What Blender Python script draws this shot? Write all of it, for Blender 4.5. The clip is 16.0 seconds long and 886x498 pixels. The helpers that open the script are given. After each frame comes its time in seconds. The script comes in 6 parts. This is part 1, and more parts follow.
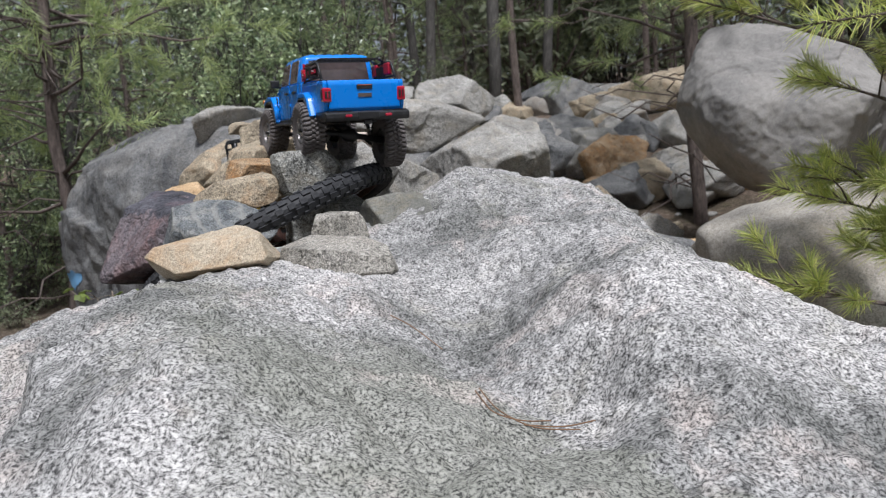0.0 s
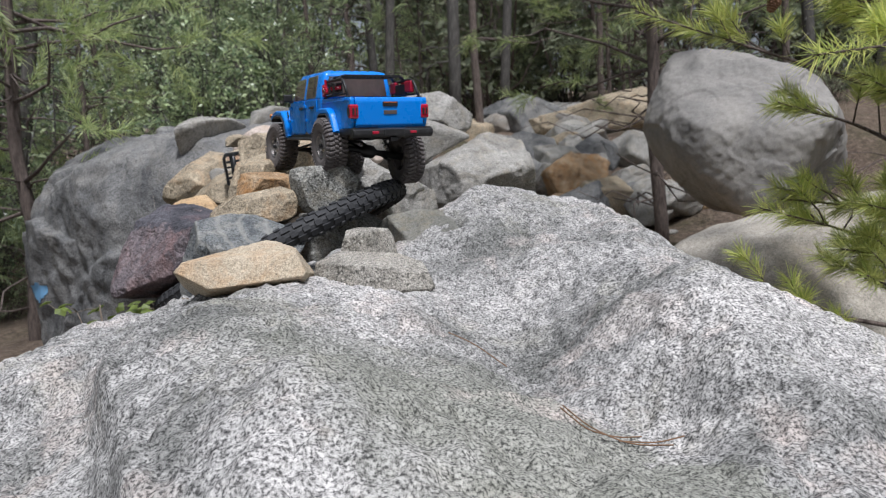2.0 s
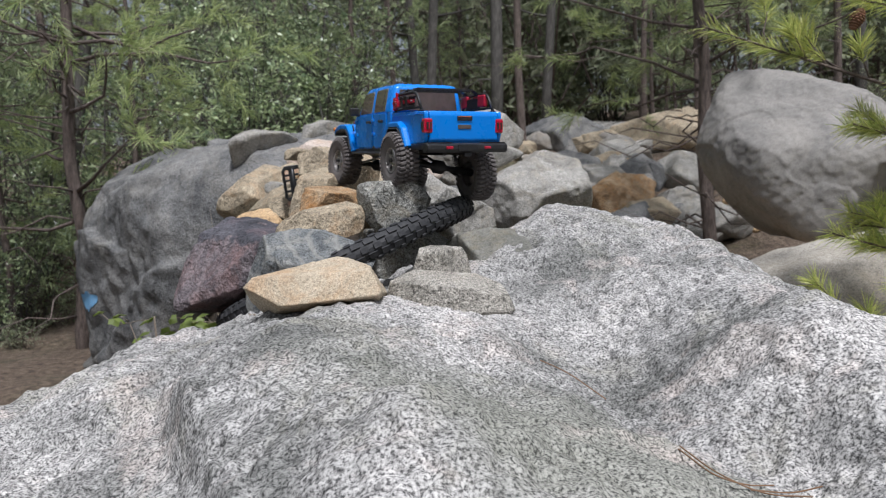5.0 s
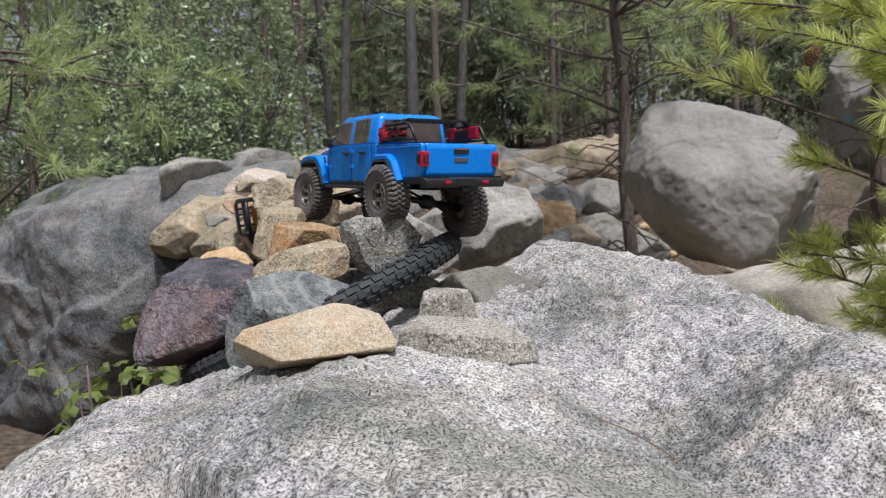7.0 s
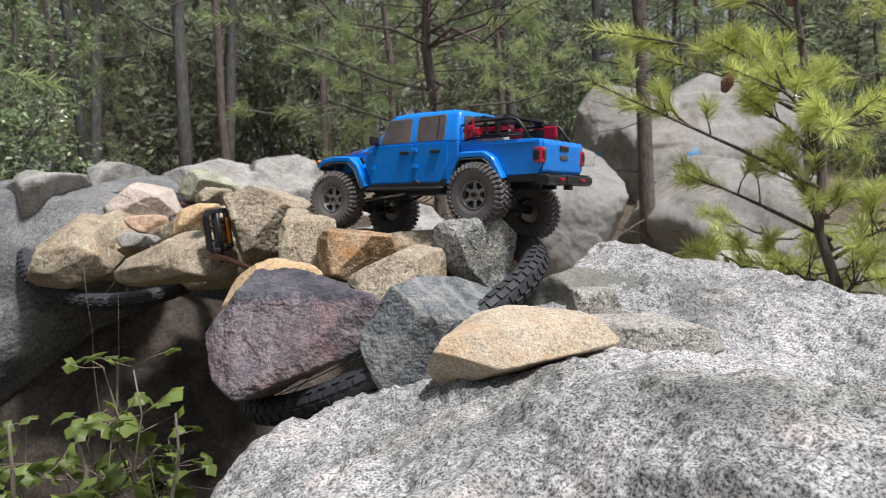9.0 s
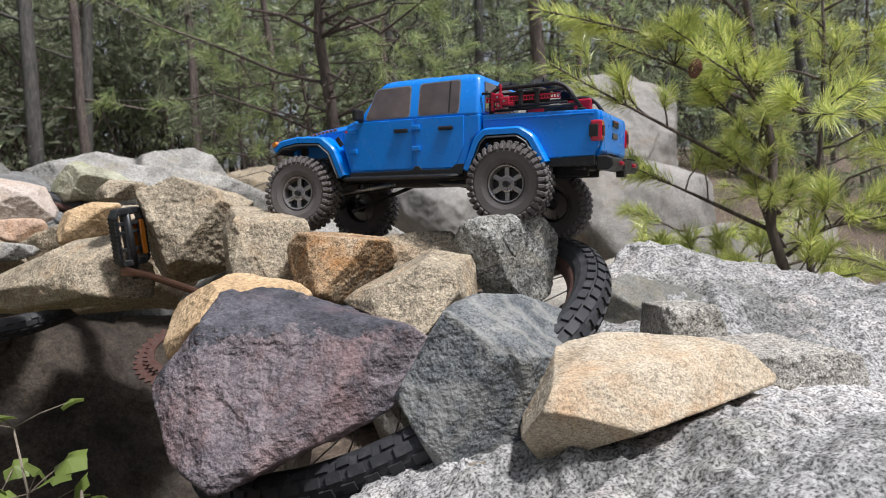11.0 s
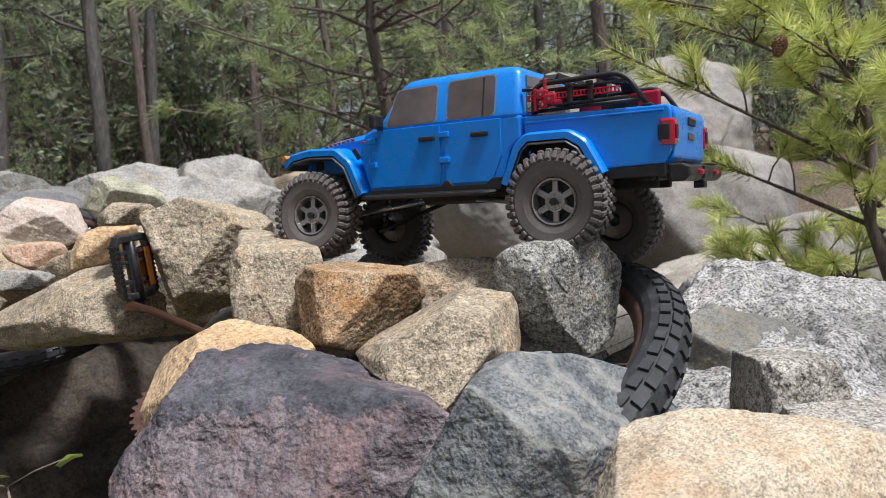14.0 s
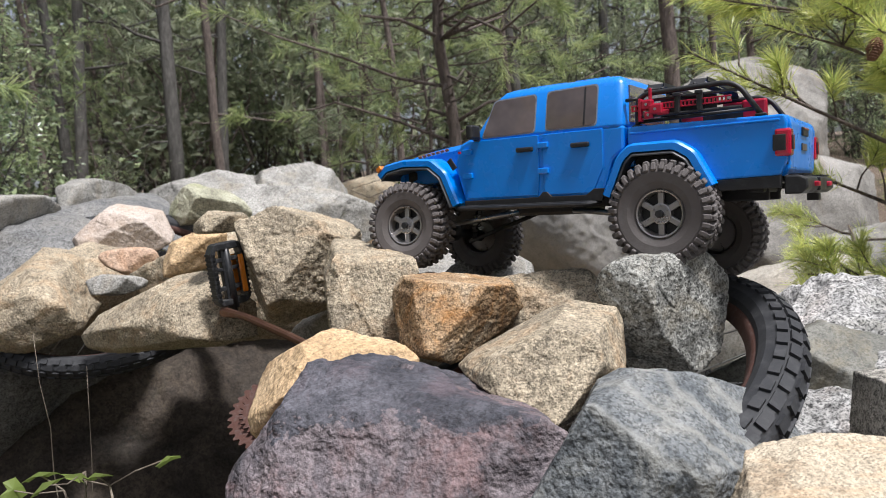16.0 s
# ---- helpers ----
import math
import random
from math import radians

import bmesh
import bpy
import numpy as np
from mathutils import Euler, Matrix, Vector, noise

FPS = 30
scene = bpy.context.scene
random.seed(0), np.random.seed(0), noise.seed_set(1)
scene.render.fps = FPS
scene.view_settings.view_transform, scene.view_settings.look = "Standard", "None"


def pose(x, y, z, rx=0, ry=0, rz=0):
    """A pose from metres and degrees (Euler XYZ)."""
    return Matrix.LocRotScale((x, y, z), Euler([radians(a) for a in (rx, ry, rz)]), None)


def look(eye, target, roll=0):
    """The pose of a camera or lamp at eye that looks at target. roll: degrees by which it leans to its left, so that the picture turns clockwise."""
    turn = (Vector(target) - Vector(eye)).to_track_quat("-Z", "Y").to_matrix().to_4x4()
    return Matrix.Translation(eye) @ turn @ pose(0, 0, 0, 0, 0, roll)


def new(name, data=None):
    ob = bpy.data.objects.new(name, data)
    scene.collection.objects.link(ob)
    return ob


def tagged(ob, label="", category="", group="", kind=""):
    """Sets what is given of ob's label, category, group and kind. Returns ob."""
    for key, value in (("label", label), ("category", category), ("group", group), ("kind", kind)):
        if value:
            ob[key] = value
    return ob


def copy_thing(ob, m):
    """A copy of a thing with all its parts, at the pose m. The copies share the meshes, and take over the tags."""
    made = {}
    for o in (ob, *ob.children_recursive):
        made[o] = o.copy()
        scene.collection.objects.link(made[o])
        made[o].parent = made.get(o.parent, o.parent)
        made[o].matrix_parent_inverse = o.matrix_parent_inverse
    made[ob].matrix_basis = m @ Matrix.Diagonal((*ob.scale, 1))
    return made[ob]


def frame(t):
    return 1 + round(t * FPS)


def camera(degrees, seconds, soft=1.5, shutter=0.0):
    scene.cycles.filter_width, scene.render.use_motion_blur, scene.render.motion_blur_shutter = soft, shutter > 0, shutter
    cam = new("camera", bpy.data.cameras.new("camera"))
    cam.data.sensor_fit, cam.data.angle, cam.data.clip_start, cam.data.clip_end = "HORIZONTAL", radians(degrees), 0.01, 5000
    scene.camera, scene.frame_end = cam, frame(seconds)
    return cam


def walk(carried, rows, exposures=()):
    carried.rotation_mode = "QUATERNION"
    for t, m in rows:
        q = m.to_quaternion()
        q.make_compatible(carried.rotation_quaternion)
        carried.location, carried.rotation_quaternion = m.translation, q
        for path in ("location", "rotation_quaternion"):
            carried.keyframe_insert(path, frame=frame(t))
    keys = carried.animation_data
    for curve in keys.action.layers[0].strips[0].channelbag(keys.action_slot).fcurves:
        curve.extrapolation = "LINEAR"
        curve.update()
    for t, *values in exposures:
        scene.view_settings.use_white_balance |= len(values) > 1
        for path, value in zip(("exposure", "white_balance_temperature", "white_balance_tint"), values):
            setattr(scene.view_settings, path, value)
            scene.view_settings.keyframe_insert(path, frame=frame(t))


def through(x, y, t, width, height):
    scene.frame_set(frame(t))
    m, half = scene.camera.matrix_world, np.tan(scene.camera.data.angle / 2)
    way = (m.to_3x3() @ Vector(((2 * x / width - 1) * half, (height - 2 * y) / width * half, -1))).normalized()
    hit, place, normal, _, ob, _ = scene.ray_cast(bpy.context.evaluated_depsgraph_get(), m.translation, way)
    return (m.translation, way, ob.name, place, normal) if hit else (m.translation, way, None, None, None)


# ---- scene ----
cam = camera(62.4, 16.0, soft=0.9)
cam.data.dof.use_dof, cam.data.dof.focus_distance, cam.data.dof.aperture_fstop = True, 0.8, 13.0
PATH = [
    (0, (0.033, 0.01, 1.422), (0.015, 1.987, 1.122), -6.0),
    (0.5, (-0.022, 0.01, 1.431), (0.004, 1.988, 1.135), -5.8),
    (1, (-0.086, 0.001, 1.445), (-0.01, 1.978, 1.153), -5.5),
    (1.5, (-0.113, -0.01, 1.441), (-0.001, 1.966, 1.155), -5.2),
    (2, (-0.125, 0.003, 1.445), (0.005, 1.979, 1.169), -4.8),
    (2.5, (-0.129, 0.022, 1.445), (-0.005, 1.999, 1.173), -4.8),
    (3, (-0.128, 0.025, 1.451), (-0.02, 2.004, 1.185), -4.7),
    (3.5, (-0.185, 0.008, 1.443), (-0.109, 1.99, 1.186), -4.7),
    (6, (-0.22, 0.095, 1.47), (-0.177, 2.085, 1.274), -3.6),
    (6.5, (-0.274, 0.069, 1.487), (-0.118, 2.055, 1.303), -3.6),
    (7, (-0.371, 0.183, 1.48), (-0.061, 2.151, 1.307), -3.8),
    (7.5, (-0.496, 0.308, 1.475), (-0.016, 2.243, 1.314), -3.8),
    (8, (-0.669, 0.338, 1.482), (-0.013, 2.221, 1.327), -4.0),
    (8.5, (-0.881, 0.369, 1.476), (-0.058, 2.186, 1.332), -3.9),
    (9, (-0.99, 0.491, 1.461), (0.003, 2.222, 1.331), -4.0),
    (9.5, (-1.032, 0.65, 1.468), (0.108, 2.29, 1.354), -4.2),
    (10, (-1.052, 0.761, 1.451), (0.208, 2.31, 1.349), -4.0),
    (12.5, (-0.862, 0.997, 1.489), (0.397, 2.539, 1.295), -5.1),
    (13, (-0.845, 1.01, 1.494), (0.364, 2.593, 1.318), -5.6),
    (13.5, (-0.839, 1.019, 1.489), (0.331, 2.632, 1.325), -6.0),
    (14, (-0.842, 1.024, 1.493), (0.293, 2.664, 1.339), -6.3),
    (14.5, (-0.862, 1.038, 1.501), (0.235, 2.704, 1.356), -6.4),
    (15, (-0.862, 1.04, 1.499), (0.2, 2.729, 1.362), -6.4),
    (15.5, (-0.872, 1.045, 1.502), (0.16, 2.754, 1.374), -6.3),
    (16, (-0.88, 1.054, 1.505), (0.125, 2.779, 1.383), -6.1),
]
walk(cam, [(t, look(eye, target, roll)) for t, eye, target, roll in PATH],
     [(0, -0.05, 5950, 13), (3.5, -0.05, 6000, 13), (6, 0.0, 6000, 13), (7.5, 0.1, 6150, 13), (9, 0.25, 6150, 13), (12.5, 0.22, 6100, 13), (14.5, 0.30, 6150, 13), (16, 0.40, 6150, 13)])

# ---------------------------------------------------------------- world, sun, exposure
world = bpy.data.worlds.new("world")
scene.world = world
world.use_nodes = True
wn, wl = world.node_tree.nodes, world.node_tree.links
wn.clear()
sky = wn.new("ShaderNodeTexSky")
sky.sky_type, sky.sun_disc = "NISHITA", False
sky.sun_elevation, sky.sun_rotation = radians(64), radians(162)
sky.dust_density, sky.air_density = 4.0, 1.0
wbg, wout = wn.new("ShaderNodeBackground"), wn.new("ShaderNodeOutputWorld")
wbg.inputs["Strength"].default_value = 0.095
hsv = wn.new("ShaderNodeHueSaturation")
hsv.inputs["Saturation"].default_value = 0.35
wl.new(sky.outputs[0], hsv.inputs["Color"])
wl.new(hsv.outputs[0], wbg.inputs[0])
wl.new(wbg.outputs[0], wout.inputs[0])
sun = new("sun", bpy.data.lights.new("sun", "SUN"))
sun.data.energy, sun.data.angle, sun.data.color = 4.0, radians(6), (1.0, 0.97, 0.92)
SUN_AZ, SUN_EL = radians(-72), radians(64)
sun.matrix_basis = look((0, 0, 0), (-math.cos(SUN_AZ) * math.cos(SUN_EL), -math.sin(SUN_AZ) * math.cos(SUN_EL), -math.sin(SUN_EL)))


# ---------------------------------------------------------------- materials
def graph(name):
    m = bpy.data.materials.new(name)
    m.use_nodes = True
    nt = m.node_tree
    return m, nt, nt.nodes["Principled BSDF"]


def put(nt, kind, **inputs):
    n = nt.nodes.new(kind)
    for k, v in inputs.items():
        n.inputs[k.replace("_", " ")].default_value = v
    return n


def ramp(nt, fac, stops):
    r = nt.nodes.new("ShaderNodeValToRGB")
    e = r.color_ramp.elements
    while len(e) < len(stops):
        e.new(0.5)
    for el, (at, col) in zip(e, stops):
        el.position = at
        el.color = (*col, 1) if len(col) == 3 else col
    nt.links.new(fac, r.inputs[0])
    return r.outputs[0]


def mixed(nt, fac, a, b, blend="MIX"):
    n = nt.nodes.new("ShaderNodeMix")
    n.data_type, n.blend_type = "RGBA", blend
    for sock, v in ((n.inputs[0], fac), (n.inputs[6], a), (n.inputs[7], b)):
        if hasattr(v, "is_output"):
            nt.links.new(v, sock)
        else:
            sock.default_value = v if isinstance(v, float) else (*v, 1)
    return n.outputs[2]


def noise_of(nt, coord, scale, detail=4.0, rough=0.6, distort=0.0):
    n = put(nt, "ShaderNodeTexNoise", Scale=scale, Detail=detail, Roughness=rough, Distortion=distort)
    nt.links.new(coord, n.inputs["Vector"])
    return n.outputs["Fac"]


def bumped(nt, bsdf, *pairs):
    last = None
    for height, strength, dist in pairs:
        b = put(nt, "ShaderNodeBump", Strength=strength, Distance=dist)
        nt.links.new(height, b.inputs["Height"])
        if last:
            nt.links.new(last, b.inputs["Normal"])
        last = b.outputs[0]
    nt.links.new(last, bsdf.inputs["Normal"])


def crystals(nt, co, scale, stops):
    """Crisp mineral grains: every small cell takes one of a few tones by chance."""
    wob = put(nt, "ShaderNodeTexNoise", Scale=scale * 1.1, Detail=2.0)
    nt.links.new(co, wob.inputs["Vector"])
    add = nt.nodes.new("ShaderNodeVectorMath")
    add.operation = "MULTIPLY_ADD"
    nt.links.new(wob.outputs["Color"], add.inputs[0])
    add.inputs[1].default_value = (1.1 / scale,) * 3
    nt.links.new(co, add.inputs[2])
    v = put(nt, "ShaderNodeTexVoronoi", Scale=scale)
    nt.links.new(add.outputs[0], v.inputs["Vector"])
    sep = nt.nodes.new("ShaderNodeSeparateColor")
    nt.links.new(v.outputs["Color"], sep.inputs[0])
    r = nt.nodes.new("ShaderNodeValToRGB")
    r.color_ramp.interpolation = "CONSTANT"
    e = r.color_ramp.elements
    while len(e) < len(stops):
        e.new(0.5)
    for el, (at, tone) in zip(e, stops):
        el.position, el.color = at, (tone, tone, tone, 1)
    nt.links.new(sep.outputs[0], r.inputs[0])
    return r.outputs[0], sep.outputs[1]


def stone_mat(name, light, mid, dark, stain, grain=330.0, speck=0.5, stain_amount=0.5, bump=0.6, vein=None, patch=9.0, pits=0.5, creased=0.7):
    """Speckled broken stone: mineral grains, blotches, rusty or pale stains, fine relief."""
    m, nt, b = graph(name)
    tc = nt.nodes.new("ShaderNodeTexCoord")
    obj = tc.outputs["Object"]
    info = nt.nodes.new("ShaderNodeObjectInfo")
    shift = nt.nodes.new("ShaderNodeVectorMath")
    shift.operation = "ADD"
    nt.links.new(obj, shift.inputs[0])
    nt.links.new(info.outputs["Random"], shift.inputs[1])
    co = shift.outputs[0]
    blot = noise_of(nt, co, patch, 7, 0.7, 0.5)
    base = ramp(nt, blot, [(0.34, dark), (0.48, mid), (0.64, light)])
    fine, tone = crystals(nt, co, grain * 2.2, [(0.0, 0.08), (0.2, 0.5), (0.36, 0.95), (0.70, 1.32)])
    g2 = noise_of(nt, co, grain * 0.5, 7, 0.8)
    cluster = ramp(nt, g2, [(0.425, (0.12, 0.12, 0.115)), (0.455, (0.8, 0.8, 0.79)), (0.53, (1.06, 1.06, 1.06)), (0.57, (1.3, 1.3, 1.3))])
    c = mixed(nt, speck, base, fine, "MULTIPLY")
    c = mixed(nt, pits, c, cluster, "MULTIPLY")
    sfac = ramp(nt, noise_of(nt, co, patch * 0.7, 6, 0.75, 1.0), [(0.5, (0, 0, 0)), (0.66, (stain_amount,) * 3)])
    c = mixed(nt, sfac, c, mixed(nt, speck * 0.6, stain, fine, "MULTIPLY"))
    if vein:
        w = put(nt, "ShaderNodeTexWave", Scale=6.0, Distortion=14.0, Detail=4.0)
        nt.links.new(co, w.inputs["Vector"])
        vf = ramp(nt, w.outputs["Fac"], [(0.75, (0, 0, 0)), (0.98, (0.5,) * 3)])
        c = mixed(nt, vf, c, vein)
    nt.links.new(c, b.inputs["Base Color"])
    b.inputs["Roughness"].default_value = 0.78
    b.inputs["Specular IOR Level"].default_value = 0.35
    crag = nt.nodes.new("ShaderNodeTexNoise")
    crag.noise_type = "RIDGED_MULTIFRACTAL"
    for k, v in (("Scale", grain * 0.07), ("Detail", 3.5), ("Roughness", 0.5), ("Lacunarity", 2.1), ("Offset", 0.9), ("Gain", 1.4)):
        crag.inputs[k].default_value = v
    nt.links.new(co, crag.inputs["Vector"])
    mid_n = noise_of(nt, co, grain * 0.2, 4, 0.5)
    grit = noise_of(nt, co, grain * 0.75, 2, 0.5)
    bumped(nt, b, (crag.outputs["Fac"], bump * creased * 0.5, 0.006), (mid_n, bump * 0.8, 0.009), (grit, bump, 0.004))
    return m


def granite_mat():
    """Coarse granite: white, grey and black grains in clumps, darker lichened patches, pitted relief."""
    m, nt, b = graph("granite")
    co = nt.nodes.new("ShaderNodeTexCoord").outputs["Object"]
    broad = ramp(nt, noise_of(nt, co, 2.6, 6, 0.68, 0.4), [(0.38, (0.172, 0.173, 0.165)), (0.48, (0.335, 0.33, 0.321)), (0.60, (0.465, 0.452, 0.438))])
    grain = noise_of(nt, co, 300, 2.5, 0.62)
    clump = noise_of(nt, co, 95, 4, 0.68)
    salt = ramp(nt, grain, [(0.36, (0.2, 0.2, 0.205)), (0.45, (0.68, 0.68, 0.68)), (0.53, (1.05, 1.05, 1.05)), (0.63, (1.34, 1.34, 1.33))])
    dark = ramp(nt, clump, [(0.34, (0.3, 0.3, 0.305)), (0.43, (0.74, 0.74, 0.735)), (0.52, (1.04, 1.04, 1.04)), (0.64, (1.22, 1.22, 1.21))])
    c = mixed(nt, 1.0, broad, salt, "MULTIPLY")
    c = mixed(nt, 0.9, c, dark, "MULTIPLY")
    stain = ramp(nt, noise_of(nt, co, 5.5, 5, 0.7, 0.8), [(0.54, (0, 0, 0)), (0.68, (0.5, 0.5, 0.5))])
    c = mixed(nt, stain, c, mixed(nt, 1.0, (0.30, 0.29, 0.24), salt, "MULTIPLY"))
    # grey-green lichen on one side of the crack
    sep = nt.nodes.new("ShaderNodeSeparateXYZ")
    nt.links.new(co, sep.inputs[0])
    off = nt.nodes.new("ShaderNodeMath")
    off.operation = "MULTIPLY_ADD"
    off.inputs[1].default_value, off.inputs[2].default_value = 0.675, -0.27
    nt.links.new(sep.outputs[1], off.inputs[0])
    side = nt.nodes.new("ShaderNodeMath")
    side.operation = "ADD"
    nt.links.new(sep.outputs[0], side.inputs[0])
    nt.links.new(off.outputs[0], side.inputs[1])
    wavy = nt.nodes.new("ShaderNodeMath")
    wavy.operation = "MULTIPLY_ADD"
    wavy.inputs[1].default_value = 0.30
    nt.links.new(noise_of(nt, co, 9, 5, 0.7), wavy.inputs[0])
    nt.links.new(side.outputs[0], wavy.inputs[2])
    lichen = ramp(nt, wavy.outputs[0], [(0.06, (0.0, 0.0, 0.0)), (0.2, (0.75, 0.75, 0.75)), (0.475, (0.75, 0.75, 0.75)), (0.505, (0.0, 0.0, 0.0))])
    near = put(nt, "ShaderNodeMapRange", From_Min=1.02, From_Max=0.82)
    nt.links.new(sep.outputs[1], near.inputs["Value"])
    lichen = mixed(nt, 1.0, lichen, near.outputs[0], "MULTIPLY")
    c = mixed(nt, lichen, c, mixed(nt, 1.0, (0.205, 0.209, 0.177), salt, "MULTIPLY"))
    blush = ramp(nt, noise_of(nt, co, 7.5, 4, 0.65, 0.5), [(0.56, (0, 0, 0)), (0.72, (0.6, 0.6, 0.6))])
    c = mixed(nt, blush, c, mixed(nt, 1.0, (0.56, 0.49, 0.45), salt, "MULTIPLY"))
    nt.links.new(c, b.inputs["Base Color"])
    b.inputs["Roughness"].default_value = 0.8
    b.inputs["Specular IOR Level"].default_value = 0.3
    bumped(nt, b, (noise_of(nt, co, 14, 4, 0.55), 0.6, 0.022), (noise_of(nt, co, 42, 3, 0.5), 0.5, 0.009), (clump, 0.3, 0.003))
    return m


def plain(name, colour, rough=0.5, metal=0.0, coat=0.0, grime=0.15, scale=60.0, bump=0.0, spec=0.5):
    """Painted, moulded or metal surface with slight scuffs and dust."""
    m, nt, b = graph(name)
    obj = nt.nodes.new("ShaderNodeTexCoord").outputs["Object"]
    n = noise_of(nt, obj, scale, 5, 0.65)
    dusty = tuple(min(1, c * 0.55 + 0.10) for c in colour)
    c = mixed(nt, ramp(nt, n, [(0.5, (0, 0, 0)), (0.75, (grime,) * 3)]), colour, dusty)
    nt.links.new(c, b.inputs["Base Color"])
    r = ramp(nt, noise_of(nt, obj, scale * 0.5, 4, 0.6), [(0.3, (max(0.02, rough - 0.08),) * 3), (0.7, (min(1, rough + 0.12),) * 3)])
    nt.links.new(r, b.inputs["Roughness"])
    b.inputs["Metallic"].default_value = metal
    b.inputs["Coat Weight"].default_value = coat
    b.inputs["Coat Roughness"].default_value = 0.08
    b.inputs["Specular IOR Level"].default_value = spec
    if bump:
        bumped(nt, b, (noise_of(nt, obj, scale * 6, 3), bump, 0.001))
    return m


GRANITE = granite_mat()
BOULDER = stone_mat("weathered_boulder", (0.25, 0.247, 0.238), (0.16, 0.161, 0.16), (0.07, 0.072, 0.075), (0.24, 0.226, 0.2), grain=150, speck=0.5, stain_amount=0.6, bump=0.8, patch=3.2, pits=0.45)
SMOOTH = stone_mat("smooth_grey_boulder", (0.295, 0.281, 0.261), (0.234, 0.223, 0.208), (0.168, 0.162, 0.153), (0.295, 0.271, 0.238), grain=90, speck=0.15, stain_amount=0.35, bump=0.22, patch=2.2, pits=0.15, creased=0.15)
PALE = stone_mat("pale_boulder", (0.344, 0.327, 0.301), (0.271, 0.258, 0.234), (0.153, 0.144, 0.131), (0.244, 0.199, 0.153), grain=110, speck=0.35, stain_amount=0.7, bump=0.5, patch=2.0, pits=0.3)
TAN = stone_mat("tan_stone", (0.469, 0.396, 0.287), (0.382, 0.322, 0.232), (0.253, 0.213, 0.155), (0.384, 0.241, 0.125), grain=300, speck=0.55, patch=18, pits=0.55)
SAND = stone_mat("sandy_flat_stone", (0.539, 0.462, 0.349), (0.466, 0.395, 0.292), (0.379, 0.294, 0.202), (0.48, 0.294, 0.148), grain=320, speck=0.45, stain_amount=0.5, patch=13, bump=0.5, pits=0.22)
PURPLE = stone_mat("purple_stone", (0.243, 0.203, 0.209), (0.141, 0.121, 0.13), (0.057, 0.056, 0.065), (0.298, 0.164, 0.151), grain=230, speck=0.35, stain_amount=0.38, bump=0.95, patch=13, pits=0.45)
PURPLETOP = stone_mat("blue_black_break", (0.118, 0.115, 0.132), (0.068, 0.068, 0.080), (0.034, 0.035, 0.043), (0.136, 0.105, 0.118), grain=230, speck=0.3, stain_amount=0.6, bump=0.7, patch=13, pits=0.4)
SLATE = stone_mat("blue_grey_stone", (0.22, 0.227, 0.224), (0.15, 0.161, 0.166), (0.085, 0.095, 0.103), (0.29, 0.285, 0.255), grain=230, speck=0.5, stain_amount=0.6, bump=0.8, vein=(0.30, 0.30, 0.275), patch=20, pits=0.35)
DARKGREY = stone_mat("dark_grey_stone", (0.329, 0.329, 0.304), (0.223, 0.223, 0.205), (0.105, 0.105, 0.0961), (0.273, 0.236, 0.167), grain=260, speck=0.65, patch=16, pits=0.8)
ORANGE = stone_mat("rusty_stone", (0.46, 0.36, 0.245), (0.37, 0.25, 0.14), (0.23, 0.145, 0.085), (0.42, 0.20, 0.06), grain=300, speck=0.6, stain_amount=0.7, patch=20, pits=0.55)
YELLOW = stone_mat("yellow_stone", (0.625, 0.462, 0.284), (0.552, 0.387, 0.224), (0.392, 0.265, 0.145), (0.472, 0.319, 0.158), grain=260, speck=0.28, bump=0.6, patch=12, pits=0.5)
WHITE = stone_mat("whitish_stone", (0.598, 0.521, 0.465), (0.506, 0.428, 0.368), (0.364, 0.292, 0.236), (0.454, 0.321, 0.222), grain=300, speck=0.3, patch=9, pits=0.4)
GREENISH = stone_mat("greenish_white_stone", (0.47, 0.457, 0.354), (0.37, 0.363, 0.266), (0.236, 0.228, 0.171), (0.285, 0.299, 0.15), grain=260, speck=0.35, patch=9)
GREY = stone_mat("grey_stone", (0.397, 0.385, 0.357), (0.302, 0.293, 0.27), (0.191, 0.183, 0.166), (0.365, 0.317, 0.238), grain=280, speck=0.45, patch=10)
OLIVE = stone_mat("olive_grey_slab", (0.235, 0.232, 0.205), (0.18, 0.178, 0.158), (0.12, 0.12, 0.106), (0.33, 0.26, 0.13), grain=260, speck=0.3, stain_amount=0.3, bump=0.3, patch=8, pits=0.25)
PEPPER = stone_mat("pepper_grey_stone", (0.46, 0.435, 0.39), (0.36, 0.34, 0.30), (0.20, 0.19, 0.165), (0.40, 0.36, 0.30), grain=300, speck=0.65, pits=0.75, patch=12)
PINK = stone_mat("pinkish_stone", (0.553, 0.403, 0.301), (0.484, 0.329, 0.231), (0.364, 0.236, 0.161), (0.499, 0.271, 0.14), grain=300, speck=0.3, patch=14)

